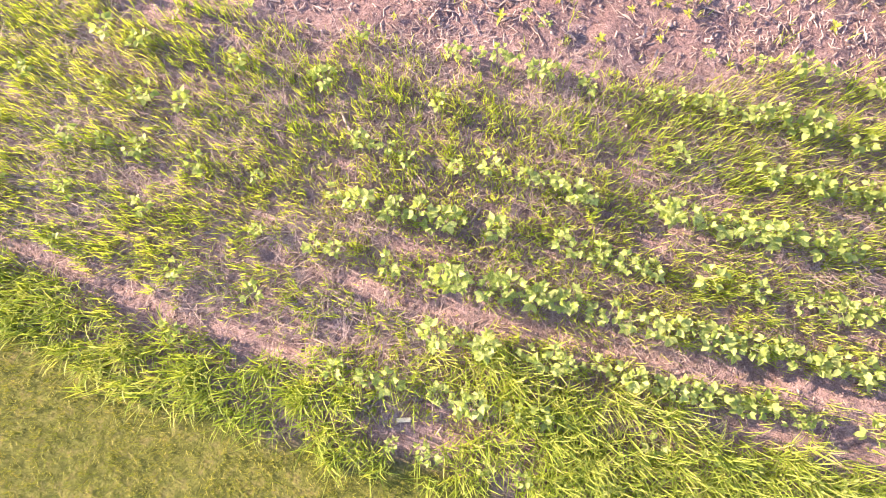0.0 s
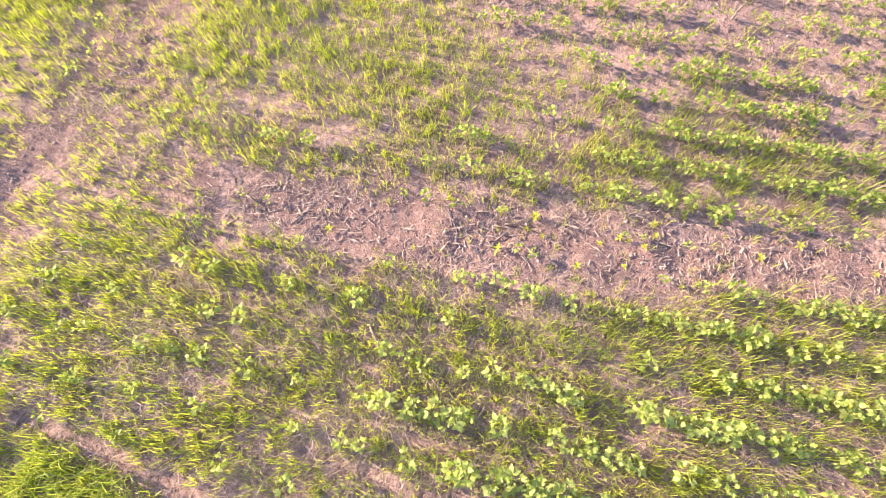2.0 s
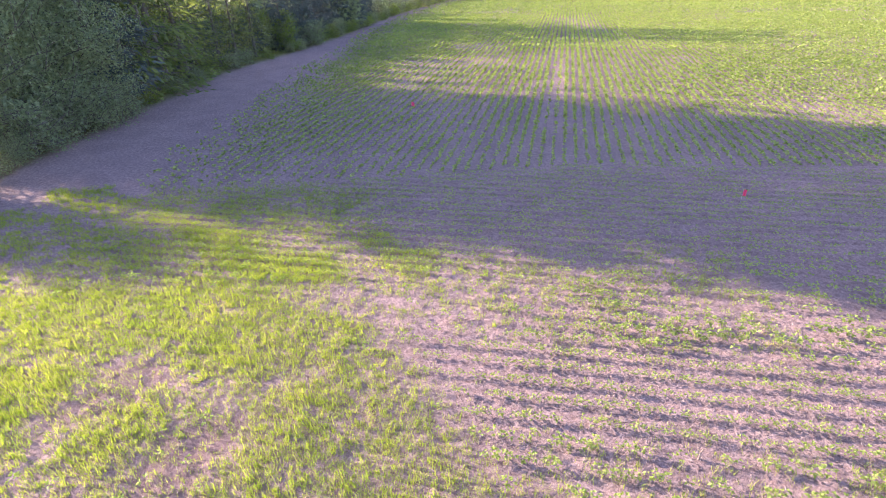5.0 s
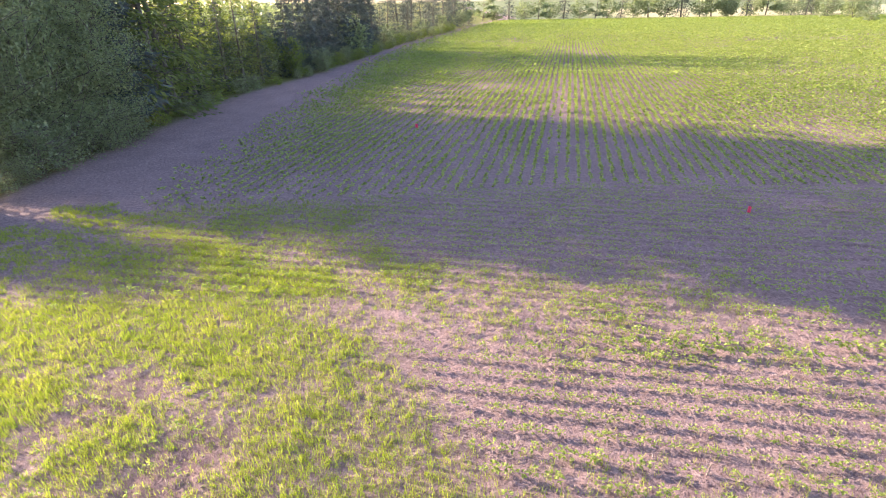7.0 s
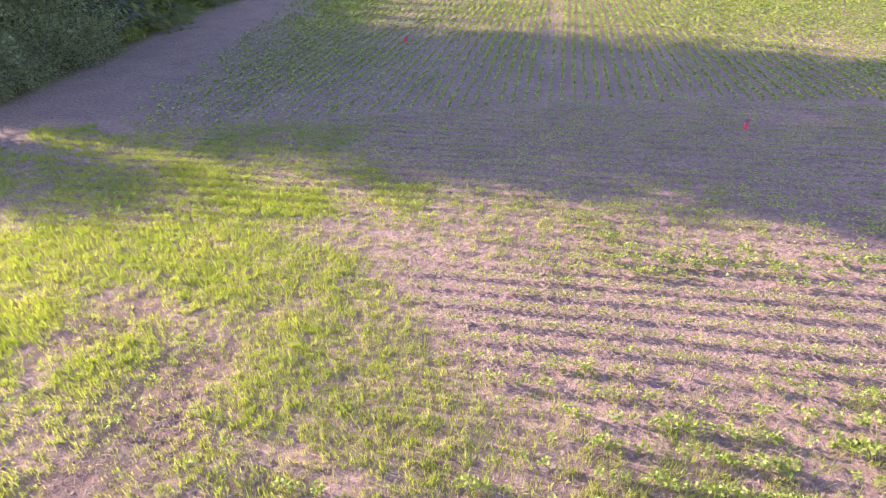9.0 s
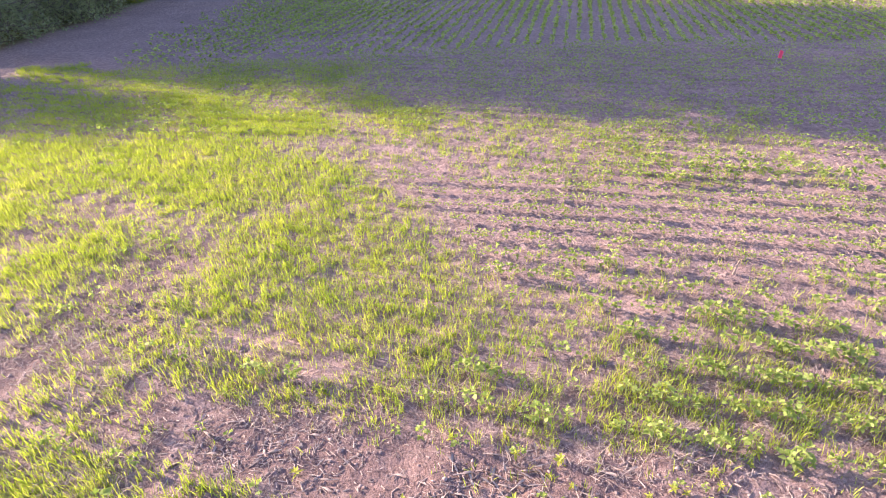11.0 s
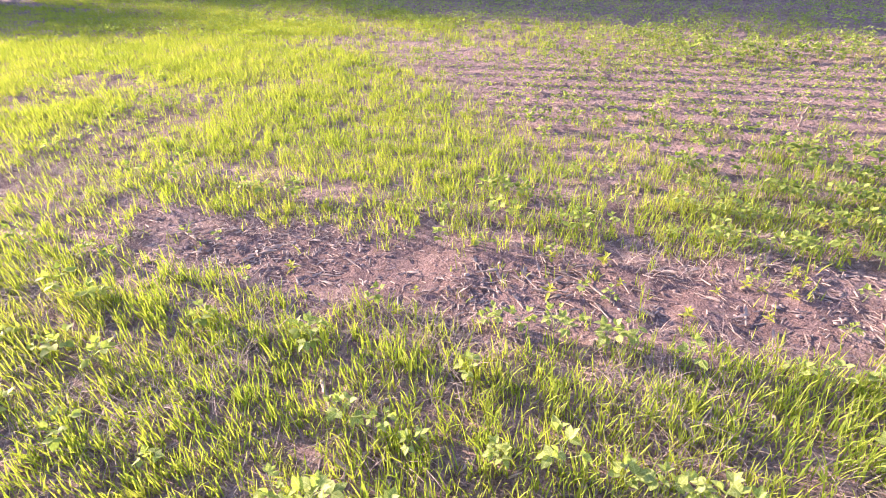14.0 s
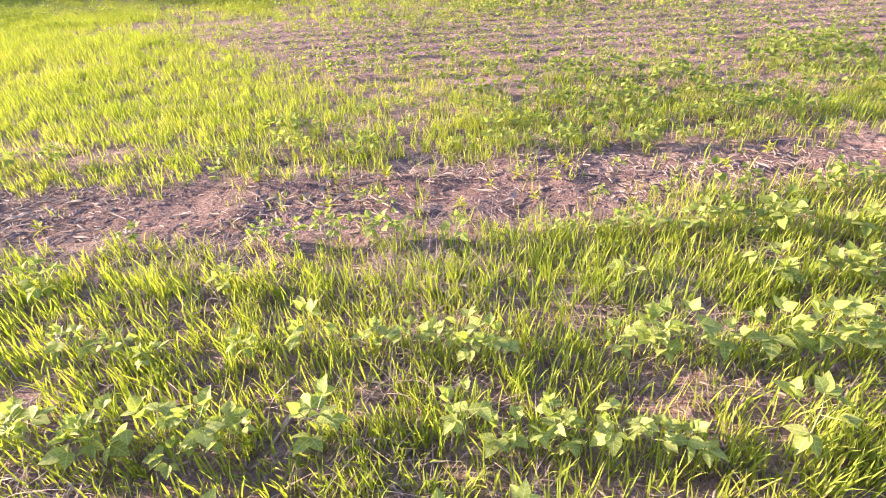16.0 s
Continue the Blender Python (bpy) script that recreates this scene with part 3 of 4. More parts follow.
def rod(a, b, r0, r1, sides=5):
    a, b = np.asarray(a, float), np.asarray(b, float)
    d = (b - a) / (np.linalg.norm(b - a) + 1e-9)
    u = np.cross(d, [0.31, 0.17, 0.93])
    u /= np.linalg.norm(u) + 1e-9
    w = np.cross(d, u)
    ang = np.arange(sides) * 2 * np.pi / sides
    ring = np.cos(ang)[:, None] * u + np.sin(ang)[:, None] * w
    v = np.concatenate([a + ring * r0, b + ring * r1])
    i = np.arange(sides)
    j = (i + 1) % sides
    return v, [np.c_[i, j, j + sides, i + sides]]


def soy_shape(seed, fine=True):
    """Stem geometry and a list of trifoliate leaves."""
    r = np.random.default_rng(seed)
    make = leaflet if fine else small_leaflet
    top = r.uniform(0.10, 0.16)
    lean = r.normal(0, 0.12, 2)
    stem = Pile()
    tip = np.array([lean[0] * top, lean[1] * top, top])
    stem.add(*rod((0, 0, -0.02), tip, 0.0035, 0.002, 5 if fine else 3))
    leaves = []
    count = r.integers(5, 8) if fine else r.integers(5, 7)
    start = r.uniform(0, 6.28)
    for k in range(count):
        s = (k + 1) / count
        az = start + k * 2.4 + r.normal(0, 0.3)
        root = tip * (0.25 + 0.75 * s)
        rise = r.uniform(0.5, 1.1)
        reach = r.uniform(0.05, 0.095) * (1.15 - 0.45 * s)
        end = root + np.array([math.cos(az) * math.cos(rise), math.sin(az) * math.cos(rise), math.sin(rise)]) * reach
        leaf, blades_of = Pile(), []
        if fine:
            leaf.add(*rod(root, end, 0.0016, 0.0012, 3))
        size = r.uniform(0.047, 0.074) * (1.1 - 0.35 * s) * (1.0 if fine else 1.08)
        for side in (0, 1, -1):
            v, f = make(size * (1.0 if side == 0 else 0.88), r.uniform(0.66, 0.86), r.uniform(0.04, 0.2), r.uniform(0.0, 0.35))
            m = turn(az + side * r.uniform(0.9, 1.4), r.uniform(-0.5, 0.3) if s < 0.6 else r.uniform(0.15, 1.25), r.normal(0, 0.35))
            leaf.add(v @ m.T + end, f)
            blades_of.append((v @ m.T + end, f))
        leaf.blades = blades_of
        if fine:
            leaf.stalk = rod(root, end, 0.0016, 0.0012, 3)
        leaves.append(leaf)
    return stem, leaves


def bean_stand(x, y):
    """Chance of a plant and its size at a place on a row."""
    patch = fractal(x, y, 0.55, 71, 3)
    east = smooth(-1.6, 1.2, x)
    p = 0.30 + 0.5 * smooth(0.35, 0.6, patch) * east
    p = p * (0.25 + 0.75 * east)
    s = 0.72 + 0.3 * patch
    bare = inside(x, y, BARE, 0.3)
    p, s = p * (1 - bare) + bare * 1.0, s * (1 - bare) + bare * (0.5 + 0.36 * patch)
    res = inside(x, y, RESIDUE, 0.25)
    p, s = p * (1 - res) + res * 0.18, s * (1 - res) + res * 0.55
    mix = inside(x, y, MIXED, 0.3)
    lane = y + 0.28 * x
    thick = smooth(1.2, 0.85, lane) * smooth(-1.6, 0.4, x) + smooth(1.3, 2.4, x) * smooth(0.7, 0.95, lane)
    p, s = p * (1 - mix) + mix * (0.2 + 0.65 * np.clip(thick, 0, 1)), s * (1 - mix) + mix * (0.9 + 0.25 * np.clip(thick, 0, 1))
    thin = smooth(7.6, 8.2, y) * smooth(3.4, 2.4, x)
    p = p * (1 - 0.1 * thin)
    for lush, big, least in ((LUSH_FAR, 1.3, 0.75), (LUSH_NEAR, 1.05, 0.95)):
        l = inside(x, y, lush, 0.3)
        p, s = p * (1 - l) + l * (least + (1 - least) * smooth(0.35, 0.6, fractal(x, y, 0.9, 73, 3))), s * (1 - l) + l * big * (0.85 + 0.3 * patch)
    verge = verge_density(x, y)
    p = p * (1 - 0.6 * verge)
    for b in (BLOCK, BLOCK_N, BLOCK_M, BLOCK_W):
        p = p * (1 - 0.85 * inside(x, y, b, 0.3))
    dim = smooth(10.0, 11.5, y)
    p, s = p * (1 - dim) + dim * 1.0, s * (1 - dim) + dim * (0.50 + 0.4 * patch)
    p = p * (1 - lawn(x, y)) * (1 - 0.9 * inside(x, y, TRACK_W, 0.2)) * smooth(-0.8, 2.2, soil_lane(x, y))
    return p, s


def place(pile, v, faces, spots):
    """Adds copies of a shape at rows of x, y, z, turn, size."""
    c, s, k = np.cos(spots[:, 3]), np.sin(spots[:, 3]), spots[:, 4]
    out = np.empty((len(spots), len(v), 3))
    out[..., 0] = (c[:, None] * v[None, :, 0] - s[:, None] * v[None, :, 1]) * k[:, None] + spots[:, 0:1]
    out[..., 1] = (s[:, None] * v[None, :, 0] + c[:, None] * v[None, :, 1]) * k[:, None] + spots[:, 1:2]
    out[..., 2] = v[None, :, 2] * k[:, None] + spots[:, 2:3]
    off = np.arange(len(spots))[:, None, None] * len(v)
    pile.add(out.reshape(-1, 3), [(off + f[None]).reshape(-1, f.shape[1]) for f in faces])


def build_headland_beans():
    spots = []
    for k in range(-3, 46):
        x = np.arange(-9.5, 17, 0.085)
        x = x + rng.normal(0, 0.022, len(x))
        y = row_y(k, x) + rng.normal(0, 0.018, len(x)) + 0.03 * (vnoise(x, x * 0 + k, 0.8, 81) - 0.5)
        p, s = bean_stand(x, y)
        gap = np.maximum(smooth(0.25, 0.45, vnoise(x, x * 0 + 3.7 * k, 1.3, 82)), 0.75 * inside(x, y, BARE, 0.3))
        keep = (rng.uniform(0, 1, len(x)) < p * (0.4 + 0.6 * gap)) & (y < headland_edge(x)) & (y > -2.2)
        spots.append(np.c_[x, y, height(x, y), rng.uniform(0, 6.28, len(x)), s * rng.uniform(0.75, 1.25, len(x))][keep])
    spots = np.concatenate(spots)
    near = np.argsort(np.hypot((spots[:, 0] - 0.6) * 0.8, spots[:, 1] - 0.4))
    single = spots[near[:300]]
    rest = spots[near[300:]]
    shapes = []
    for seed in range(20):
        stem, leaves = soy_shape(100 + seed % 10)
        root = thing("soybean_plant", "young soybean plant with broad pale-green leaves in a soil row", "soybean plant", "soybean plants in the rows")
        part("stem", stem.mesh("stem", STEM), root)
        for leaf in leaves:
            if seed < 10:
                v, f = leaf.stalk
                ob = part("leaf", mesh_from("leaf", v, f, STEM), root)
                for v, f in leaf.blades:
                    blade = mesh_from("leaflet", v, f, BEAN, True)
                    for key, value in (("rib", [0.0] * 6 + [1.0] * 8), ("run", [*RUN, *RUN[1:-1], *RUN[1:-1]]), ("veined", [1.0] * 14)):
                        blade.attributes.new(key, "FLOAT", "POINT").data.foreach_set("value", value)
                    part("leaflet", blade, ob)
            else:
                part("leaf", leaf.mesh("leaf", BEAN), root)
        shapes.append(root)
    for i, (x, y, z, a, s) in enumerate(single):
        k = i % 10 + (10 if i >= 130 else 0)
        m = pose(x, y, z, 0, 0, math.degrees(a))
        if i < 10 or 130 <= i < 140:
            ob = shapes[k]
            ob.matrix_basis = m
        else:
            ob = copy_thing(shapes[k], m)
        ob.scale = (s, s, s)
    for name, cond, fine in (("soybean_rows", rest[:, 1] < 4.6, True), ("soybean_rows", rest[:, 1] >= 4.6, False)):
        sel, pile = rest[cond], Pile()
        kind = rng.integers(0, 10, len(sel))
        for seed in range(10):
            stem, leaves = soy_shape(100 + seed, fine)
            for leaf in leaves:
                place(pile, np.concatenate(leaf.v), [np.concatenate(f) for f in leaf.f.values()], sel[kind == seed])
        tagged(new(name, pile.mesh(name, BEAN)), "young soybean plants in headland rows on bare soil", "soybean rows", kind="stuff")


build_headland_beans()


def clump(seed, leaves, size):
    """A coarse bean plant for far rows."""
    r = np.random.default_rng(seed)
    p = Pile()
    for k in range(leaves):
        v, f = small_leaflet(size * r.uniform(0.8, 1.2), r.uniform(0.8, 1.1), r.uniform(0.05, 0.2), r.uniform(0, 0.3))
        m = turn(r.uniform(0, 6.28), r.uniform(-0.4, 0.9), r.normal(0, 0.4))
        p.add(v @ m.T + [r.normal(0, size * 0.17), r.normal(0, size * 0.17), r.uniform(0.35, 1.2) * size * 0.8], f)
    return p


def build_field_rows():
    for d0, d1, step, leaves, size in ((14, 30, 0.12, 5, 0.118), (30, 48, 0.15, 5, 0.135), (48, 85, 0.22, 5, 0.17), (85, 172, 0.5, 4, 0.24)):
        pile = Pile()
        a = np.arange(-45, 170, ROW)
        b = np.arange(d0, d1, step)
        A, B = np.meshgrid(a, b)
        A, B = A.ravel(), B.ravel()
        A = A + rng.normal(0, 0.014, len(A))
        B = B + rng.uniform(-0.5, 0.5, len(B)) * step
        x, y = A * ACROSS[0] + B * HEADING[0], A * ACROSS[1] + B * HEADING[1]
        keep = (y > headland_edge(x) + 0.3) & (soil_lane(x, y) > -1.4 + 4.2 * rng.uniform(0, 1, len(x)) ** 1.3) & (x < 0.98 * y + 7)
        tram = (np.abs(A + 0.3) < 0.45) & (B < 34 + 14 * rng.uniform(0, 1, len(A))) & (B > 22)
        keep &= ~tram | (rng.uniform(0, 1, len(A)) < 0.35)
        thin = fractal(x, y, 0.22, 92, 3)
        keep &= rng.uniform(0, 1, len(x)) < 0.72 + 0.5 * smooth(0.3, 0.5, thin)
        x, y = x[keep], y[keep]
        sel = np.c_[x, y, height(x, y), rng.uniform(0, 6.28, len(x)), rng.uniform(0.7, 1.2, len(x)) * (0.75 + 0.5 * thin[keep]) * (0.85 + 0.15 * smooth(17, 30, y))]
        kind = rng.integers(0, 6, len(sel))
        for seed in range(6):
            c = clump(200 + seed, leaves, size)
            place(pile, np.concatenate(c.v), [np.concatenate(f) for f in c.f.values()], sel[kind == seed])
        tagged(new("soybean_field", pile.mesh("soybean_field", BEAN)), "long straight rows of green soybeans running into the distance", "soybean field", kind="stuff")


build_field_rows()


# ------------------------------------------------------------ residue and clods on the soil
def build_residue():
    n = 120000
    x, y = rng.uniform(-6, 8, n), rng.uniform(-1.2, 10, n)
    d = 0.06 + 1.0 * inside(x, y, RESIDUE, 0.3) + 0.3 * inside(x, y, MIXED, 0.3) + 0.15 * inside(x, y, BARE, 0.3) + 0.3 * inside(x, y, SPARSE, 0.3)
    d = d * (0.25 + 0.75 * smooth(0.3, 0.7, fractal(x, y, 1.5, 95, 3))) * (1 - lawn(x, y))
    keep = rng.uniform(0, 1, n) < d
    x, y = x[keep], y[keep]
    n = len(x)
    L = rng.uniform(0.018, 0.085, n) * rng.uniform(0.5, 1.3, n)
    w = rng.uniform(0.002, 0.006, n)
    az = rng.uniform(0, 2 * np.pi, n)
    tilt = rng.normal(0.02, 0.09, n)
    d = np.c_[np.cos(az) * np.cos(tilt), np.sin(az) * np.cos(tilt), np.sin(tilt)]
    side = np.c_[-np.sin(az), np.cos(az), np.zeros(n)]
    c = np.c_[x, y, height(x, y) + 0.004 + np.abs(np.sin(tilt)) * L * 0.5]
    a, b = c - d * L[:, None] * 0.5, c + d * L[:, None] * 0.5
    up = np.array([0, 0, 1.0])
    V = []
    for p in (a, c + up * (0.05 * L * rng.uniform(-0.3, 1, n))[:, None], b):
        V += [p - side * w[:, None], p + up * w[:, None], p + side * w[:, None]]
    V = np.stack(V, 1).reshape(-1, 3)
    o = np.arange(n)[:, None] * 9
    quads = np.concatenate([o + q for q in ([0, 1, 4, 3], [1, 2, 5, 4], [3, 4, 7, 6], [4, 5, 8, 7])])
    tagged(new("straw_residue", mesh_from("straw_residue", V, [quads], STRAW)), "scattered dry straw and stalk bits on bare soil", "straw", kind="stuff")
    # clods
    n = 26000
    x, y = rng.uniform(-6.5, 9, n), rng.uniform(-1.0, 10.5, n)
    d = 0.35 + 0.6 * inside(x, y, RESIDUE, 0.3) + 0.3 * inside(x, y, BARE, 0.3) + 0.7 * inside(x, y, TRACK_W, 0.3) + 0.5 * inside(x, y, TRACK_N, 0.3) + 0.4 * furrow(x, y)
    keep = (rng.uniform(0, 1, n) < d) & (lawn(x, y) < 0.2)
    x, y = x[keep], y[keep]
    shape = np.array([[1, 0, 0], [-1, 0, 0], [0, 1, 0], [0, -1, 0], [0, 0, 1], [0, 0, -1], [0.62, 0.6, 0.4], [-0.6, 0.62, 0.45], [-0.62, -0.6, 0.42], [0.6, -0.62, 0.4]], float)
    faces = np.array([[0, 6, 4], [6, 2, 4], [2, 7, 4], [7, 1, 4], [1, 8, 4], [8, 3, 4], [3, 9, 4], [9, 0, 4], [0, 2, 6], [2, 1, 7], [1, 3, 8], [3, 0, 9]])
    sel = np.c_[x, y, height(x, y) + 0.002, rng.uniform(0, 6.28, len(x)), rng.uniform(0.005, 0.02, len(x)) * rng.uniform(0.4, 1.3, len(x)) ** 1.5]
    pile = Pile()
    for k in range(6):
        r = np.random.default_rng(300 + k)
        place(pile, shape * r.uniform(0.6, 1.25, shape.shape) * [1.1, 0.9, 0.55], [faces], sel[k::6])
    tagged(new("soil_clods", pile.mesh("soil_clods", CLOD)), "small dry clods of pinkish-brown soil", "clods", kind="stuff")


build_residue()


def corn_stalk(x, y, length, az, tilt, radius=0.0065):
    """A broken, jointed stalk lying on the soil."""
    root = thing("corn_stalk", "broken grey-tan dry corn stalk lying on the soil", "corn stalk", "old corn stalks", (x, y, float(height(x, y)) + radius + 0.006))
    root.rotation_euler = (0, -tilt, az)
    cane = Pile()
    nodes = max(2, int(length / 0.12))
    for k in range(nodes):
        a, b = k / nodes * length, (k + 1) / nodes * length
        cane.add(*rod((a, 0, 0), (b, 0, 0.004 * math.sin(k * 2.1)), radius, radius * 0.9, 7))
        cane.add(*rod((b - 0.006, 0, 0.004 * math.sin(k * 2.1)), (b + 0.006, 0, 0.004 * math.sin(k * 2.1)), radius * 1.25, radius * 1.25, 7))
    part("cane", cane.mesh("cane", STRAW, True), root)
    husk = Pile()
    v = np.array([[0, 0, 0], [0.35, 0.12, 0.1], [0.35, -0.1, 0.06], [0.8, 0.1, 0.12], [0.8, -0.06, 0.03], [1.1, 0.03, 0.0]]) * [0.09, 0.09, 0.09]
    husk.add(v + [length * 0.45, 0, radius], [np.array([[0, 2, 1], [3, 4, 5]]), np.array([[1, 2, 4, 3]])])
    part("husk", husk.mesh("husk", STRAW), root, "dry papery leaf sheath")
    return root


for sx, sy, sl, sa, st in ((-3.07, 1.66, 0.5, -0.37, 0.0), (-0.77, 1.51, 0.36, -1.19, 0.06), (-5.4, 2.64, 0.6, -0.1, 0.03), (-3.2, 0.62, 0.30, 0.5, 0.0), (0.55, 2.35, 0.22, 0.6, 0.1), (0.95, 2.15, 0.26, 2.2, 0.08),
                           (1.3, 2.5, 0.2, -0.5, 0.12), (-1.6, 2.75, 0.28, 0.2, 0.05), (1.7, 1.95, 0.24, 1.2, 0.1), (2.4, 2.2, 0.2, 2.8, 0.06), (-2.2, 3.05, 0.24, -0.7, 0.05),
                           (0.1, 2.5, 0.2, 0.1, 0.0), (2.9, 1.8, 0.22, 0.9, 0.05), (-0.5, 0.95, 0.18, 2.5, 0.05), (2.05, 7.28, 0.34, 2.1, 0.2), (0.25, 0.55, 0.2, 0.9, 0.1)):
    corn_stalk(sx, sy, 0.75 * sl, sa, st, 0.012 if sl > 0.35 else 0.0065)

SHORT_STALKS = [corn_stalk(0.3 + 0.13 * k, 2.35 + 0.05 * k, 0.07 + 0.022 * k, 2.2 + 0.25 * k, 0.05, 0.004) for k in range(6)]
for k in range(54):
    tuft = k < 24
    x = random.gauss(0.55, 0.3) if tuft else random.uniform(-2.4, 4.6)
    y = random.gauss(2.45, 0.13) if tuft else float(np.interp(x, [-2.4, 0.5, 4.6], [3.0, 2.3, 1.75])) + random.gauss(0, 0.2)
    stalk = copy_thing(SHORT_STALKS[k % 6], pose(x, y, float(height(x, y)) + 0.008))
    stalk.rotation_euler = (0, random.uniform(-0.10, 0.03), random.gauss(2.3, 0.5) if tuft else random.uniform(0, 6.28))

stub = thing("corn_stub", "upright weathered corn stub standing in bare soil", "corn stub", "", (3.67, 5.14, float(height(3.67, 5.14))))
cane = Pile()
cane.add(*rod((0, 0, -0.03), (0.012, 0.0, 0.10), 0.013, 0.012, 8))
cane.add(*rod((0.012, 0, 0.10), (0.012, 0, 0.115), 0.015, 0.014, 8))
cane.add(*rod((0.012, 0, 0.115), (0.03, 0.0, 0.22), 0.011, 0.009, 8))
part("cane", cane.mesh("cane", STRAW, True), stub)
husk = Pile()
husk.add(np.array([[0.01, 0, 0.1], [-0.03, 0.02, 0.17], [-0.03, -0.02, 0.16], [-0.08, 0.0, 0.13]]), [np.array([[0, 2, 1], [1, 2, 3]])])
part("husk", husk.mesh("husk", STRAW), stub, "torn dry leaf sheath")


# ------------------------------------------------------------ broad-leaved weeds
WEED = leaf_material("weed_leaf", [(0.15, (0.28, 0.33, 0.05)), (0.5, (0.42, 0.43, 0.08)), (0.85, (0.52, 0.48, 0.13))], (1.1, 1.1, 0.6), 0.45, 0.55, 0.3, True)


def weed_shape(seed):
    r = np.random.default_rng(seed)
    root = thing("weed_seedling", "small yellow-green broad-leaved weed on bare soil", "weed", "weeds in the bare strip")
    tall = r.uniform(0.05, 0.10)
    stem = Pile()
    stem.add(*rod((0, 0, -0.01), (0.005, 0.0, tall), 0.003, 0.002, 5))
    part("stem", stem.mesh("stem", STEM), root)
    for k in range(9):
        s = k / 8
        leaf = Pile()
        v, f = leaflet(r.uniform(0.055, 0.085) * (1.1 - 0.45 * s), r.uniform(0.32, 0.48), r.uniform(0.04, 0.16), r.uniform(0.0, 0.4))
        leaf.add(v @ turn(k * 2.4 + r.normal(0, 0.2), 0.15 + 0.9 * s + r.normal(0, 0.15), r.normal(0, 0.2)).T + [0.004 * s, 0, tall * (0.25 + 0.75 * s)], f)
        part("leaf", leaf.mesh("leaf", WEED), root)
    return root


WEEDS = [weed_shape(400 + k) for k in range(5)]
for i, (x, y) in enumerate(((1.06, 2.38), (-1.21, 2.56), (2.24, 2.45), (1.65, 2.26), (-0.31, 2.31), (-1.97, 2.42), (1.55, 3.17), (0.57, 2.25), (1.01, 2.59), (1.37, 2.02), (1.86, 2.0), (2.22, 2.31), (3.26, 2.03), (-0.41, 2.07), (-0.59, 2.11), (4.37, 1.8), (5.05, 2.21), (2.69, 2.62), (-1.17, 3.44), (2.57, 2.51), (0.64, 2.68), (2.94, 2.46), (0.99, 2.58), (4.37, 2.43),
                            (1.85, 2.31), (-1.26, 3.29), (-0.63, 3.46), (-2.84, 2.9), (-2.06, 3.8), (3.69, 2.14), (2.78, 3.08), (1.5, 1.72), (0.1, 2.85), (2.4, 1.75), (1.95, 2.28), (2.1, 2.2))):
    m = pose(x, y, float(height(x, y)), 0, 0, random.uniform(0, 360))
    if i < len(WEEDS):
        ob = WEEDS[i]
        ob.matrix_basis = m
    else:
        ob = copy_thing(WEEDS[i % len(WEEDS)], m)
    s = random.uniform(0.55, 0.95)
    ob.scale = (s, s, s)


# ------------------------------------------------------------ marker flags
def pin_flag(x, y, spin, tall=0.62):
    root = thing("pin_flag", "neon pink plastic marker flag on a thin wire in the crop", "marker flag", "pink marker flags", (x, y, float(height(x, y))))
    root.rotation_euler = (0.05, -0.04, spin)
    wire = Pile()
    wire.add(*rod((0, 0, -0.05), (0, 0, tall), 0.003, 0.003, 6))
    part("wire_stake", wire.mesh("wire_stake", WIRE), root, "thin steel wire stake")
    us, vs = np.linspace(0, 0.16, 7), np.linspace(0, 0.19, 4)
    U, W = np.meshgrid(us, vs)
    sag = 0.06 * (U / 0.16) ** 1.5
    front = np.c_[U.ravel() + 0.003, (0.016 * np.sin(U * 40) * U / 0.16).ravel(), (tall - 0.005 - 0.19 + W - sag).ravel()]
    back = front + [0, 0.0015, 0]
    i = (np.arange(3)[:, None] * 7 + np.arange(6)).ravel()
    q = np.c_[i, i + 1, i + 8, i + 7]
    cloth = Pile()
    cloth.add(np.concatenate([front, back]), [q, q[:, ::-1] + len(front)])
    part("flag", cloth.mesh("flag", PINK, True), root, "creased neon pink film")


pin_flag(8.75, 13.7, 0.4)
pin_flag(-0.95, 25.8, 0.5)


# ------------------------------------------------------------ trees
def quads_along(pts, dirs, sizes, r, aspect=0.55, droop=0.0):
    """Small bent leaf clumps at points: diamonds with a fold."""
    n = len(pts)
    d = dirs + r.normal(0, 0.45, (n, 3))
    d[:, 2] -= droop
    d /= np.linalg.norm(d, axis=1)[:, None] + 1e-9
    s = np.cross(d, r.normal(0, 1, (n, 3)))
    s /= np.linalg.norm(s, axis=1)[:, None] + 1e-9
    nrm = np.cross(d, s)
    k = sizes[:, None]
    mid = pts + d * k * 0.5 + nrm * k * 0.08
    V = np.stack([pts, mid + s * k * aspect * 0.5, pts + d * k, mid - s * k * aspect * 0.5], 1).reshape(-1, 3)
    o = np.arange(n)[:, None] * 4
    return V, [np.concatenate([o + [0, 1, 2], o + [0, 2, 3]])]


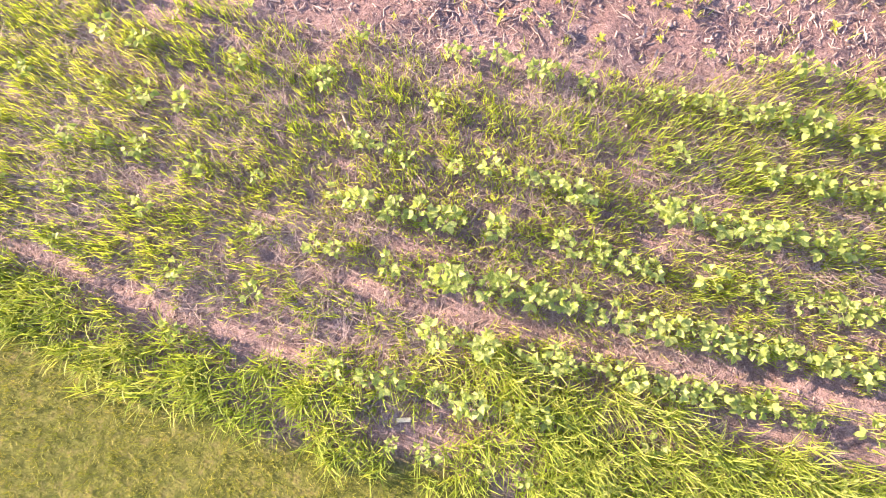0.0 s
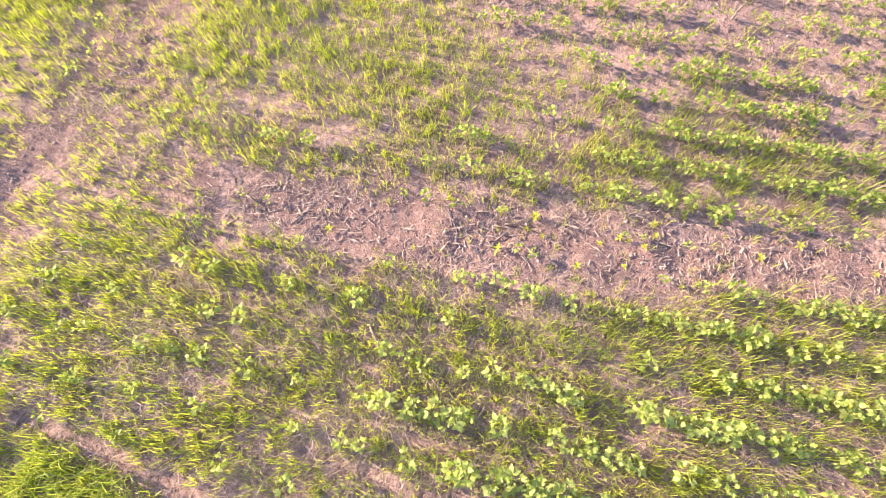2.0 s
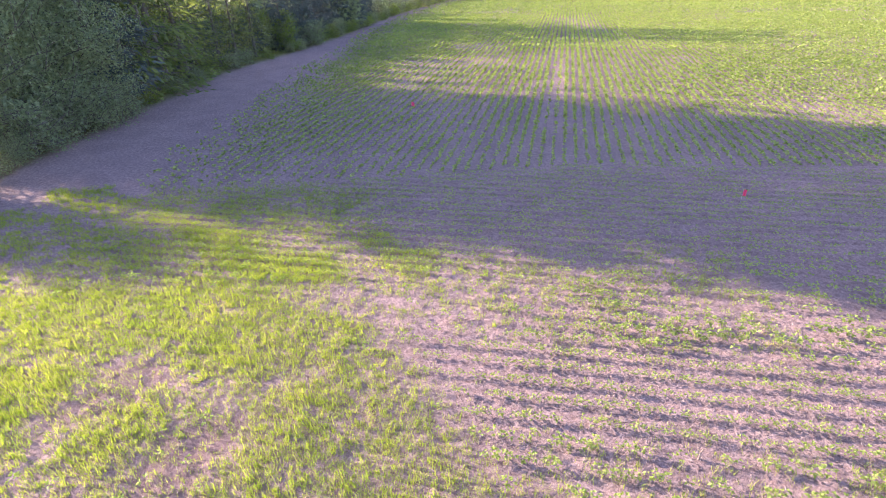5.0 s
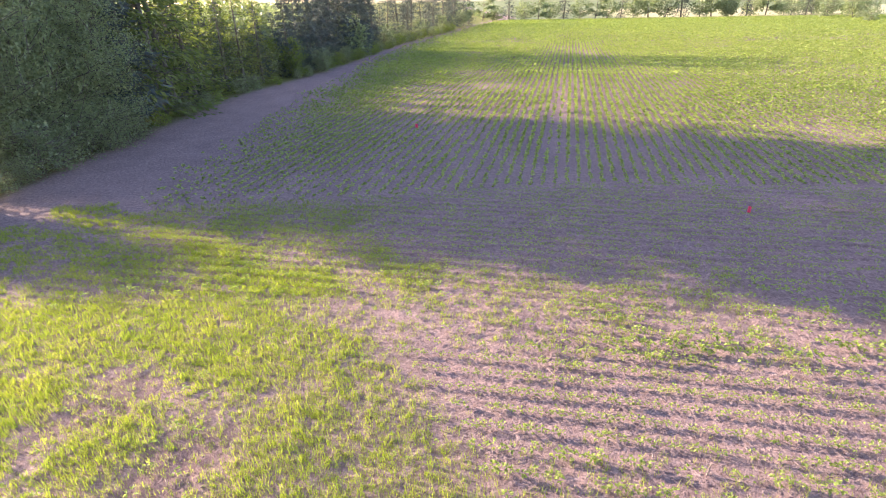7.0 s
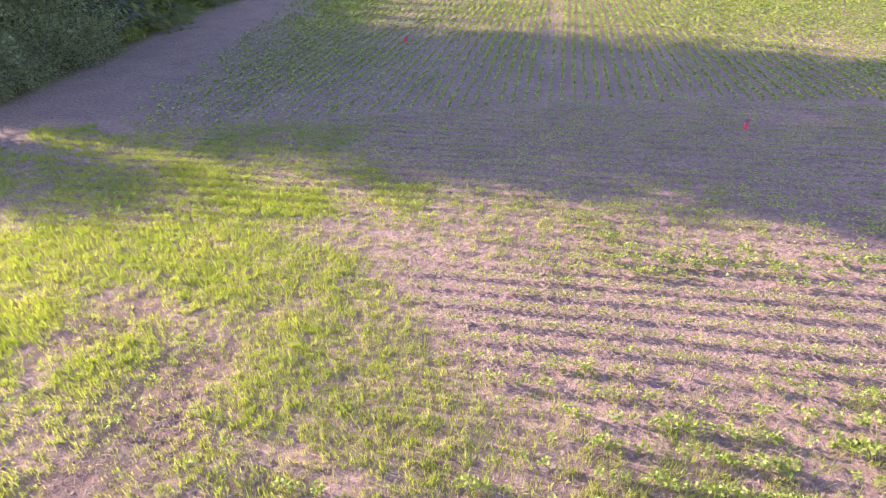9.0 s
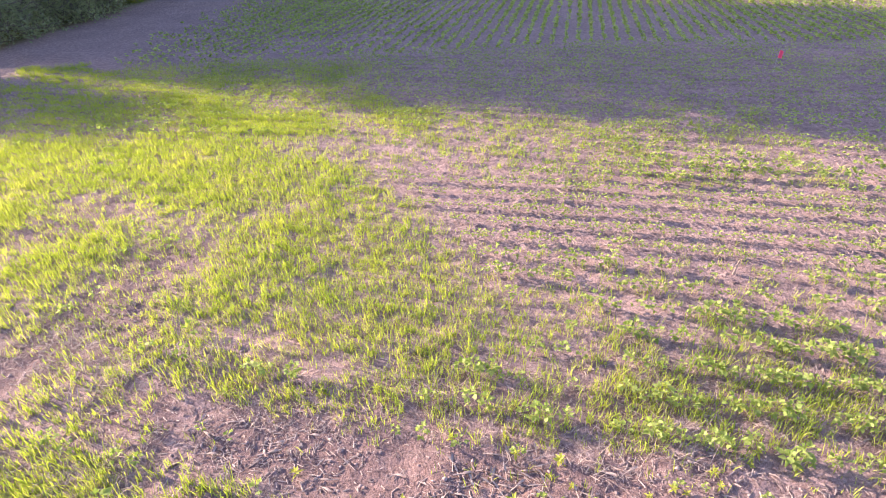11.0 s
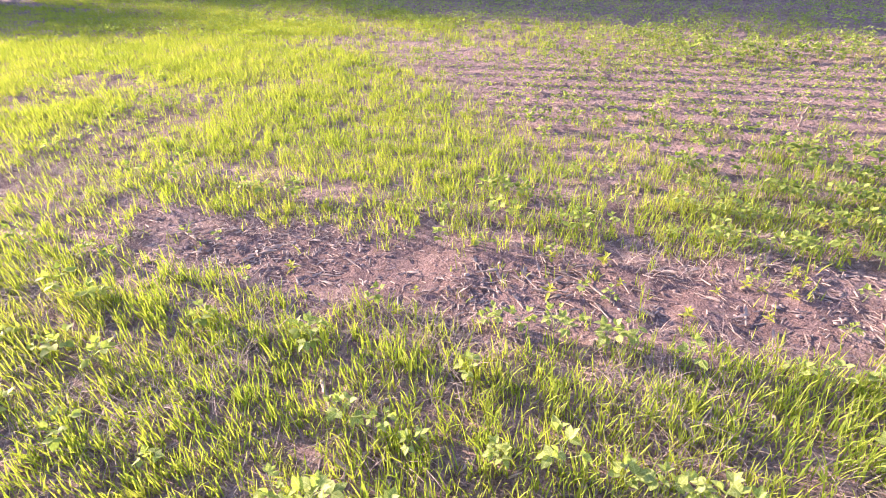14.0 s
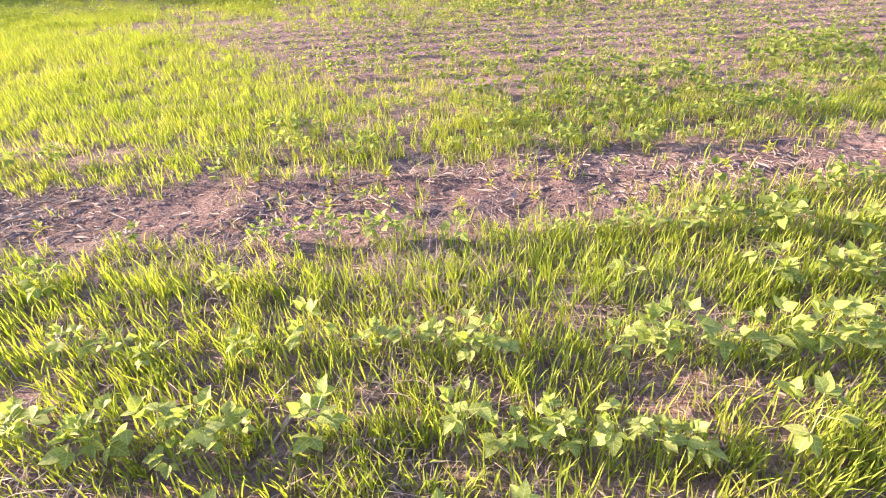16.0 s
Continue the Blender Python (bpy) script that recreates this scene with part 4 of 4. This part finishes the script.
def conifer_meshes(seed, tall, spread, mat_needles, per=22, open_crown=0.0):
    r = np.random.default_rng(seed)
    trunk = Pile()
    bend = r.normal(0, 0.02, 2)
    zs = np.linspace(0, 1, 7)
    for z0, z1 in zip(zs, zs[1:]):
        trunk.add(*rod((bend[0] * z0 * tall, bend[1] * z0 * tall, z0 * tall - (0.2 if z0 == 0 else 0)), (bend[0] * z1 * tall, bend[1] * z1 * tall, z1 * tall),
                       0.016 * tall * (1 - z0) + 0.015, 0.016 * tall * (1 - z1) + 0.012, 9))
    limbs, crown = Pile(), Pile()
    levels = int(tall * 2.1)
    for lv in range(levels):
        s = 0.04 + 0.95 * (lv + r.uniform(-0.3, 0.3)) / levels
        z = s * tall
        reach = spread * (1 - s) ** 0.8 * r.uniform(0.8, 1.12) + 0.12
        if s < 0.1:
            reach *= 0.75 + open_crown * 0.2
        for b in range(r.integers(7, 10)):
            if r.uniform() < open_crown * 0.4:
                continue
            az = r.uniform(0, 2 * np.pi)
            l = reach * r.uniform(0.7, 1.1)
            droop = r.uniform(0.1, 0.35) * (1 - s)
            root = np.array([bend[0] * z, bend[1] * z, z])
            end = root + np.array([math.cos(az) * l, math.sin(az) * l, -droop * l + 0.12 * l * s])
            limbs.add(*rod(root, end, 0.02 + 0.006 * l, 0.006, 3))
            n = max(4, int(per * (0.4 + l / spread)))
            t = r.uniform(0.15, 1.05, n) ** 0.7
            p = root + (end - root) * t[:, None] + r.normal(0, 0.10 + 0.05 * l, (n, 3)) * [1, 1, 0.7]
            d = np.tile([math.cos(az), math.sin(az), -0.2], (n, 1))
            crown.add(*quads_along(p, d, r.uniform(0.24, 0.52, n) * (0.7 + 0.3 * tall / 14), r, 0.36, 0.3))
    return trunk.mesh("trunk", BARK, True), limbs.mesh("branch_frame", BARK), crown.mesh("crown", mat_needles)


def broadleaf_meshes(seed, tall, spread, mat_leaf, leaves, low=0.15, leaf_size=0.2):
    r = np.random.default_rng(seed)
    trunk, limbs, crown = Pile(), Pile(), Pile()
    stems = 1 if tall > 8 else r.integers(2, 4)
    tips = []
    for st in range(stems):
        a = r.uniform(0, 6.28)
        p = np.array([0.18 * st * math.cos(a), 0.18 * st * math.sin(a), -0.2])
        d = np.array([r.normal(0, 0.08 + 0.12 * (stems > 1)), r.normal(0, 0.08 + 0.12 * (stems > 1)), 1.0])
        rad = 0.018 * tall / math.sqrt(stems)
        segs = 7
        for k in range(segs):
            q = p + d * (tall * 0.86 / segs)
            trunk.add(*rod(p, q, rad * (1 - k / (segs + 1)), rad * (1 - (k + 1) / (segs + 1)), 8))
            s = (k + 0.5) / segs
            if s > low or stems > 1:
                for b in range(r.integers(3, 6)):
                    az = r.uniform(0, 6.28)
                    l = spread * r.uniform(0.55, 1.05) * math.sin(math.pi * min(1, 0.22 + 0.72 * s)) ** 0.7
                    e = q + np.array([math.cos(az) * l, math.sin(az) * l, l * r.uniform(0.05, 0.6)])
                    limbs.add(*rod(q, e, rad * 0.4 * (1.1 - s), 0.012, 5))
                    tips.append((q, e, l))
                    for c in range(2 if leaf_size < 0.4 else 0):
                        t = r.uniform(0.4, 0.9)
                        m = q + (e - q) * t
                        e2 = m + r.normal(0, 0.4, 3) * l * 0.7 + [0, 0, 0.12 * l]
                        limbs.add(*rod(m, e2, 0.018, 0.007, 4))
                        tips.append((m, e2, l * 0.6))
            p, d = q, d + r.normal(0, 0.10, 3) * [1, 1, 0]
    w = np.array([t[2] for t in tips])
    pick = r.choice(len(tips), leaves, p=w / w.sum())
    q = np.array([t[0] for t in tips])[pick]
    e = np.array([t[1] for t in tips])[pick]
    t = r.uniform(0.25, 1.12, leaves)[:, None]
    pts = q + (e - q) * t + r.normal(0, 0.055 * spread + 0.12, (leaves, 3))
    pts[:, 2] = np.maximum(pts[:, 2], 0.1)
    crown.add(*quads_along(pts, (e - q) / (np.linalg.norm(e - q, axis=1)[:, None] + 1e-6), r.uniform(0.6, 1.3, leaves) * leaf_size, r, 0.7, 0.2))
    return trunk.mesh("trunk", BARK, True), limbs.mesh("branch_frame", BARK), crown.mesh("crown", mat_leaf)


def plant_tree(name, meshes, label, category, group):
    root = thing(name, label, category, group)
    for n, me in zip(("trunk", "branch_frame", "crown"), meshes):
        tagged(part(n, me, root), kind="" if n == "trunk" else "stuff")
    return root


KINDS = {
    "spruce": lambda: plant_tree("spruce_tree", conifer_meshes(1, 16.0, 3.4, NEEDLE), "tall dark blue-green spruce with drooping boughs to the ground", "spruce", "windbreak trees"),
    "spruce2": lambda: plant_tree("spruce_tree", conifer_meshes(2, 13.0, 3.0, NEEDLE), "dark blue-green spruce with dense boughs", "spruce", "windbreak trees"),
    "pine": lambda: plant_tree("pine_tree", conifer_meshes(3, 15.0, 3.6, PINE, 12, 0.5), "open yellow-green pine with layered boughs", "pine", "windbreak trees"),
    "tall": lambda: plant_tree("deciduous_tree", broadleaf_meshes(4, 15.0, 4.4, BROADLEAF, 8000, 0.05, 0.34), "tall leafy dark-green tree in its own shade", "tree", "windbreak trees"),
    "high": lambda: plant_tree("deciduous_tree", broadleaf_meshes(14, 13.5, 3.3, BROADLEAF, 10000, 0.5, 0.3), "tall bare-stemmed tree with a high leafy crown", "tree", "windbreak trees"),
    "mid": lambda: plant_tree("deciduous_tree", broadleaf_meshes(5, 7.5, 2.7, BROADLEAF, 26000, -0.1, 0.085), "bushy grey-green tree with foliage to the ground", "tree", "windbreak trees"),
    "pale": lambda: plant_tree("deciduous_tree", broadleaf_meshes(6, 6.0, 1.9, SUNNYLEAF, 4200, 0.05, 0.17), "slender yellow-green young tree lit by the sun", "tree", "windbreak trees"),
    "far": lambda: plant_tree("deciduous_tree", broadleaf_meshes(11, 12.0, 4.6, BROADLEAF, 1200, 0.0, 0.75), "leafy green tree in a distant hedge row", "tree", "distant hedge trees"),
    "bush": lambda: plant_tree("bush", broadleaf_meshes(12, 6.5, 3.6, BROADLEAF, 1100, -0.1, 0.52), "rounded green bush at the far edge of the field", "bush", "distant bushes"),
    "far_spruce": lambda: plant_tree("spruce_tree", conifer_meshes(13, 15.0, 3.3, NEEDLE, 8), "dark blue-green spruce far along the windbreak", "spruce", "windbreak trees"),
    "shrub": lambda: plant_tree("shrub", broadleaf_meshes(8, 2.4, 1.4, BROADLEAF, 3600, -0.1, 0.105), "low dense green shrub at the foot of the trees", "shrub", "shrubs under the windbreak"),
    "shrub2": lambda: plant_tree("shrub", broadleaf_meshes(9, 1.8, 1.2, SUNNYLEAF, 1200, 0.0, 0.14), "low pale-green shrub at the foot of the trees", "shrub", "shrubs under the windbreak"),
}
MADE = {}


def set_tree(kind, x, y, size=1.0, spin=None):
    m = pose(x, y, float(height(x, y)), 0, 0, (x * 61.0 + y * 137.5) % 360 if spin is None else spin)
    if kind in MADE:
        ob = copy_thing(MADE[kind], m)
    else:
        ob = MADE[kind] = KINDS[kind]()
        ob.matrix_basis = m
    ob.scale = (size, size, size)
    return ob


# the windbreak: kind, distance along it (y), metres behind its front, size
for kind, y, back, size in (
        ("shrub", 14.2, 2.0, 0.8), ("shrub", 14.6, 0.9, 0.7), ("shrub", 15.2, 1.7, 0.95), ("shrub", 15.9, 0.8, 0.9), ("shrub", 16.6, 1.6, 1.0), ("mid", 15.5, 2.6, 0.46), ("mid", 16.2, 3.4, 0.56), ("mid", 16.7, 2.4, 0.56),
        ("mid", 17.2, 4.0, 0.62), ("mid", 16.5, 5.0, 0.62), ("high", 23.0, 4.4, 1.0), ("mid", 19.7, 2.0, 0.6), ("mid", 21.0, 2.2, 0.85), ("mid", 22.0, 2.6, 1.1), ("mid", 23.4, 2.4, 1.2), ("mid", 25.0, 2.1, 1.15), ("mid", 26.8, 2.2, 1.2),
        ("tall", 24.4, 6.0, 0.9), ("spruce", 25.4, 5.5, 0.95), ("tall", 28.6, 6.5, 1.0), ("spruce2", 28.8, 2.4, 1.1), ("spruce", 31.4, 6.0, 1.05), ("pine", 31.2, 2.4, 1.0), ("pine", 33.4, 2.0, 1.0), ("spruce", 34.6, 6.0, 1.05),
        ("pine", 35.6, 2.4, 1.05), ("spruce", 37.2, 6.5, 0.95), ("pine", 37.8, 2.0, 0.8), ("pine", 40.0, 2.4, 0.6), ("pine", 42.2, 2.2, 0.5), ("pine", 44.6, 2.4, 0.55), ("pine", 46.8, 2.2, 0.48), ("spruce", 28.0, 10.5, 1.1),
        ("tall", 32.5, 10.5, 1.1), ("spruce", 36.5, 10.0, 1.05), ("spruce2", 50.8, 2.0, 0.55), ("spruce2", 53.2, 2.2, 0.6), ("spruce2", 55.8, 2.4, 0.6), ("spruce2", 58.4, 2.6, 0.65), ("pale", 49.6, 0.7, 0.6), ("spruce2", 41.0, 4.6, 0.55), ("spruce2", 43.6, 4.4, 0.52), ("spruce2", 46.0, 4.6, 0.5), ("spruce2", 48.6, 3.4, 0.48),
        ("bush", 40.5, 9.0, 0.95), ("bush", 44.0, 8.5, 0.9), ("bush", 47.5, 8.0, 0.9), ("bush", 51.0, 7.0, 0.85), ("bush", 54.5, 7.0, 0.8), ("bush", 58.0, 8.0, 0.9), ("bush", 43.0, 14.0, 1.1), ("bush", 48.0, 14.0, 1.1),
        ("bush", 53.0, 13.0, 1.1), ("bush", 58.5, 13.0, 1.1), ("bush", 64.0, 12.0, 1.1), ("bush", 70.0, 11.0, 1.0), ("bush", 76.0, 10.0, 1.0), ("bush", 82.0, 9.0, 0.9), ("bush", 88.0, 8.0, 0.9),
        ("spruce2", 61.0, 3.0, 0.75), ("spruce", 64.5, 3.2, 0.9), ("spruce", 68.0, 3.2, 1.0), ("spruce", 71.5, 3.4, 0.95), ("spruce2", 75.0, 3.2, 0.8), ("spruce2", 79.5, 3.2, 0.7), ("far_spruce", 84.0, 3.4, 0.55),
        ("far_spruce", 90.0, 3.4, 0.6), ("far_spruce", 96.0, 3.4, 0.8), ("far_spruce", 102.0, 3.2, 0.9), ("far_spruce", 110.0, 3.4, 0.7), ("far_spruce", 118.0, 3.4, 0.8), ("far_spruce", 127.0, 3.4, 0.9),
        ("far_spruce", 137.0, 3.4, 0.9), ("far", 147.0, 3.4, 0.8)):
    set_tree(kind, float(along(y, TREE_LINE)) - back, y, size)
for i, y in enumerate(list(np.arange(16.5, 28, 1.5))):
    set_tree("shrub", float(along(y, TREE_LINE)) - 0.2 - 0.5 * random.random(), y + random.uniform(-0.4, 0.4), random.uniform(0.36, 0.5) if y < 20 else random.uniform(0.7, 1.0))
for i, y in enumerate(list(np.arange(30.0, 52, 2.6))):
    set_tree("shrub" if i % 3 else "shrub2", float(along(y, TREE_LINE)) - 0.2 - 0.5 * random.random(), y + random.uniform(-0.8, 0.8), random.uniform(0.3, 0.55))
for i, y in enumerate(list(np.arange(54.0, 125, 2.4))):
    set_tree("shrub2" if i % 3 else "shrub", float(along(y, TREE_LINE)) - 0.1 - 0.8 * random.random(), y + random.uniform(-0.8, 0.8), random.uniform(0.5, 0.9))

# the windbreak closes up as it runs on
for i, y in enumerate(np.arange(50.0, 150.0, 2.9)):
    tall = np.interp(y, [50, 60, 66, 72, 80, 150], [0.35, 0.42, 0.8, 0.6, 0.45, 0.6])
    set_tree("far_spruce" if i % 3 else "bush", float(along(y, TREE_LINE)) - 2.2 - 1.6 * (i % 2), float(y), float(tall))

# hedge and bushes at the far end of the field
for i in range(26):
    a = -8 + i * 4.6
    x, y = 22 + a * 0.9, 172 + random.uniform(-2, 5) - 0.10 * a
    set_tree(("far", "bush", "far_spruce", "bush")[i % 4], x, y, random.uniform(0.6, 1.0))
for x, y, s in ((97, 141, 0.75), (99, 134, 0.8), (103, 136, 0.7), (91, 118, 0.45), (99, 158, 0.8), (85, 165, 0.7), (120, 165, 1.0)):
    set_tree("bush", x, y, s)
for i in range(22):
    x = 120 + i * 26
    set_tree("far", x + random.uniform(-6, 6), 420 - 0.25 * x + random.uniform(-10, 10), random.uniform(0.7, 1.1))

# a pale wood scrap in the gap of the verge
scrap = thing("wood_scrap", "pale flat wood scrap lying among verge grass", "wood scrap", "", (-0.33, -0.98, float(height(-0.33, -0.98)) + 0.01))
bm = bmesh.new()
bmesh.ops.create_cube(bm, size=1.0, matrix=Matrix.Diagonal((0.11, 0.035, 0.012, 1)))
bmesh.ops.bevel(bm, geom=bm.edges[:], offset=0.003, segments=1, affect="EDGES")
me = bpy.data.meshes.new("board")
bm.to_mesh(me)
bm.free()
me.materials.append(CHIP)
part("board", me, scrap)
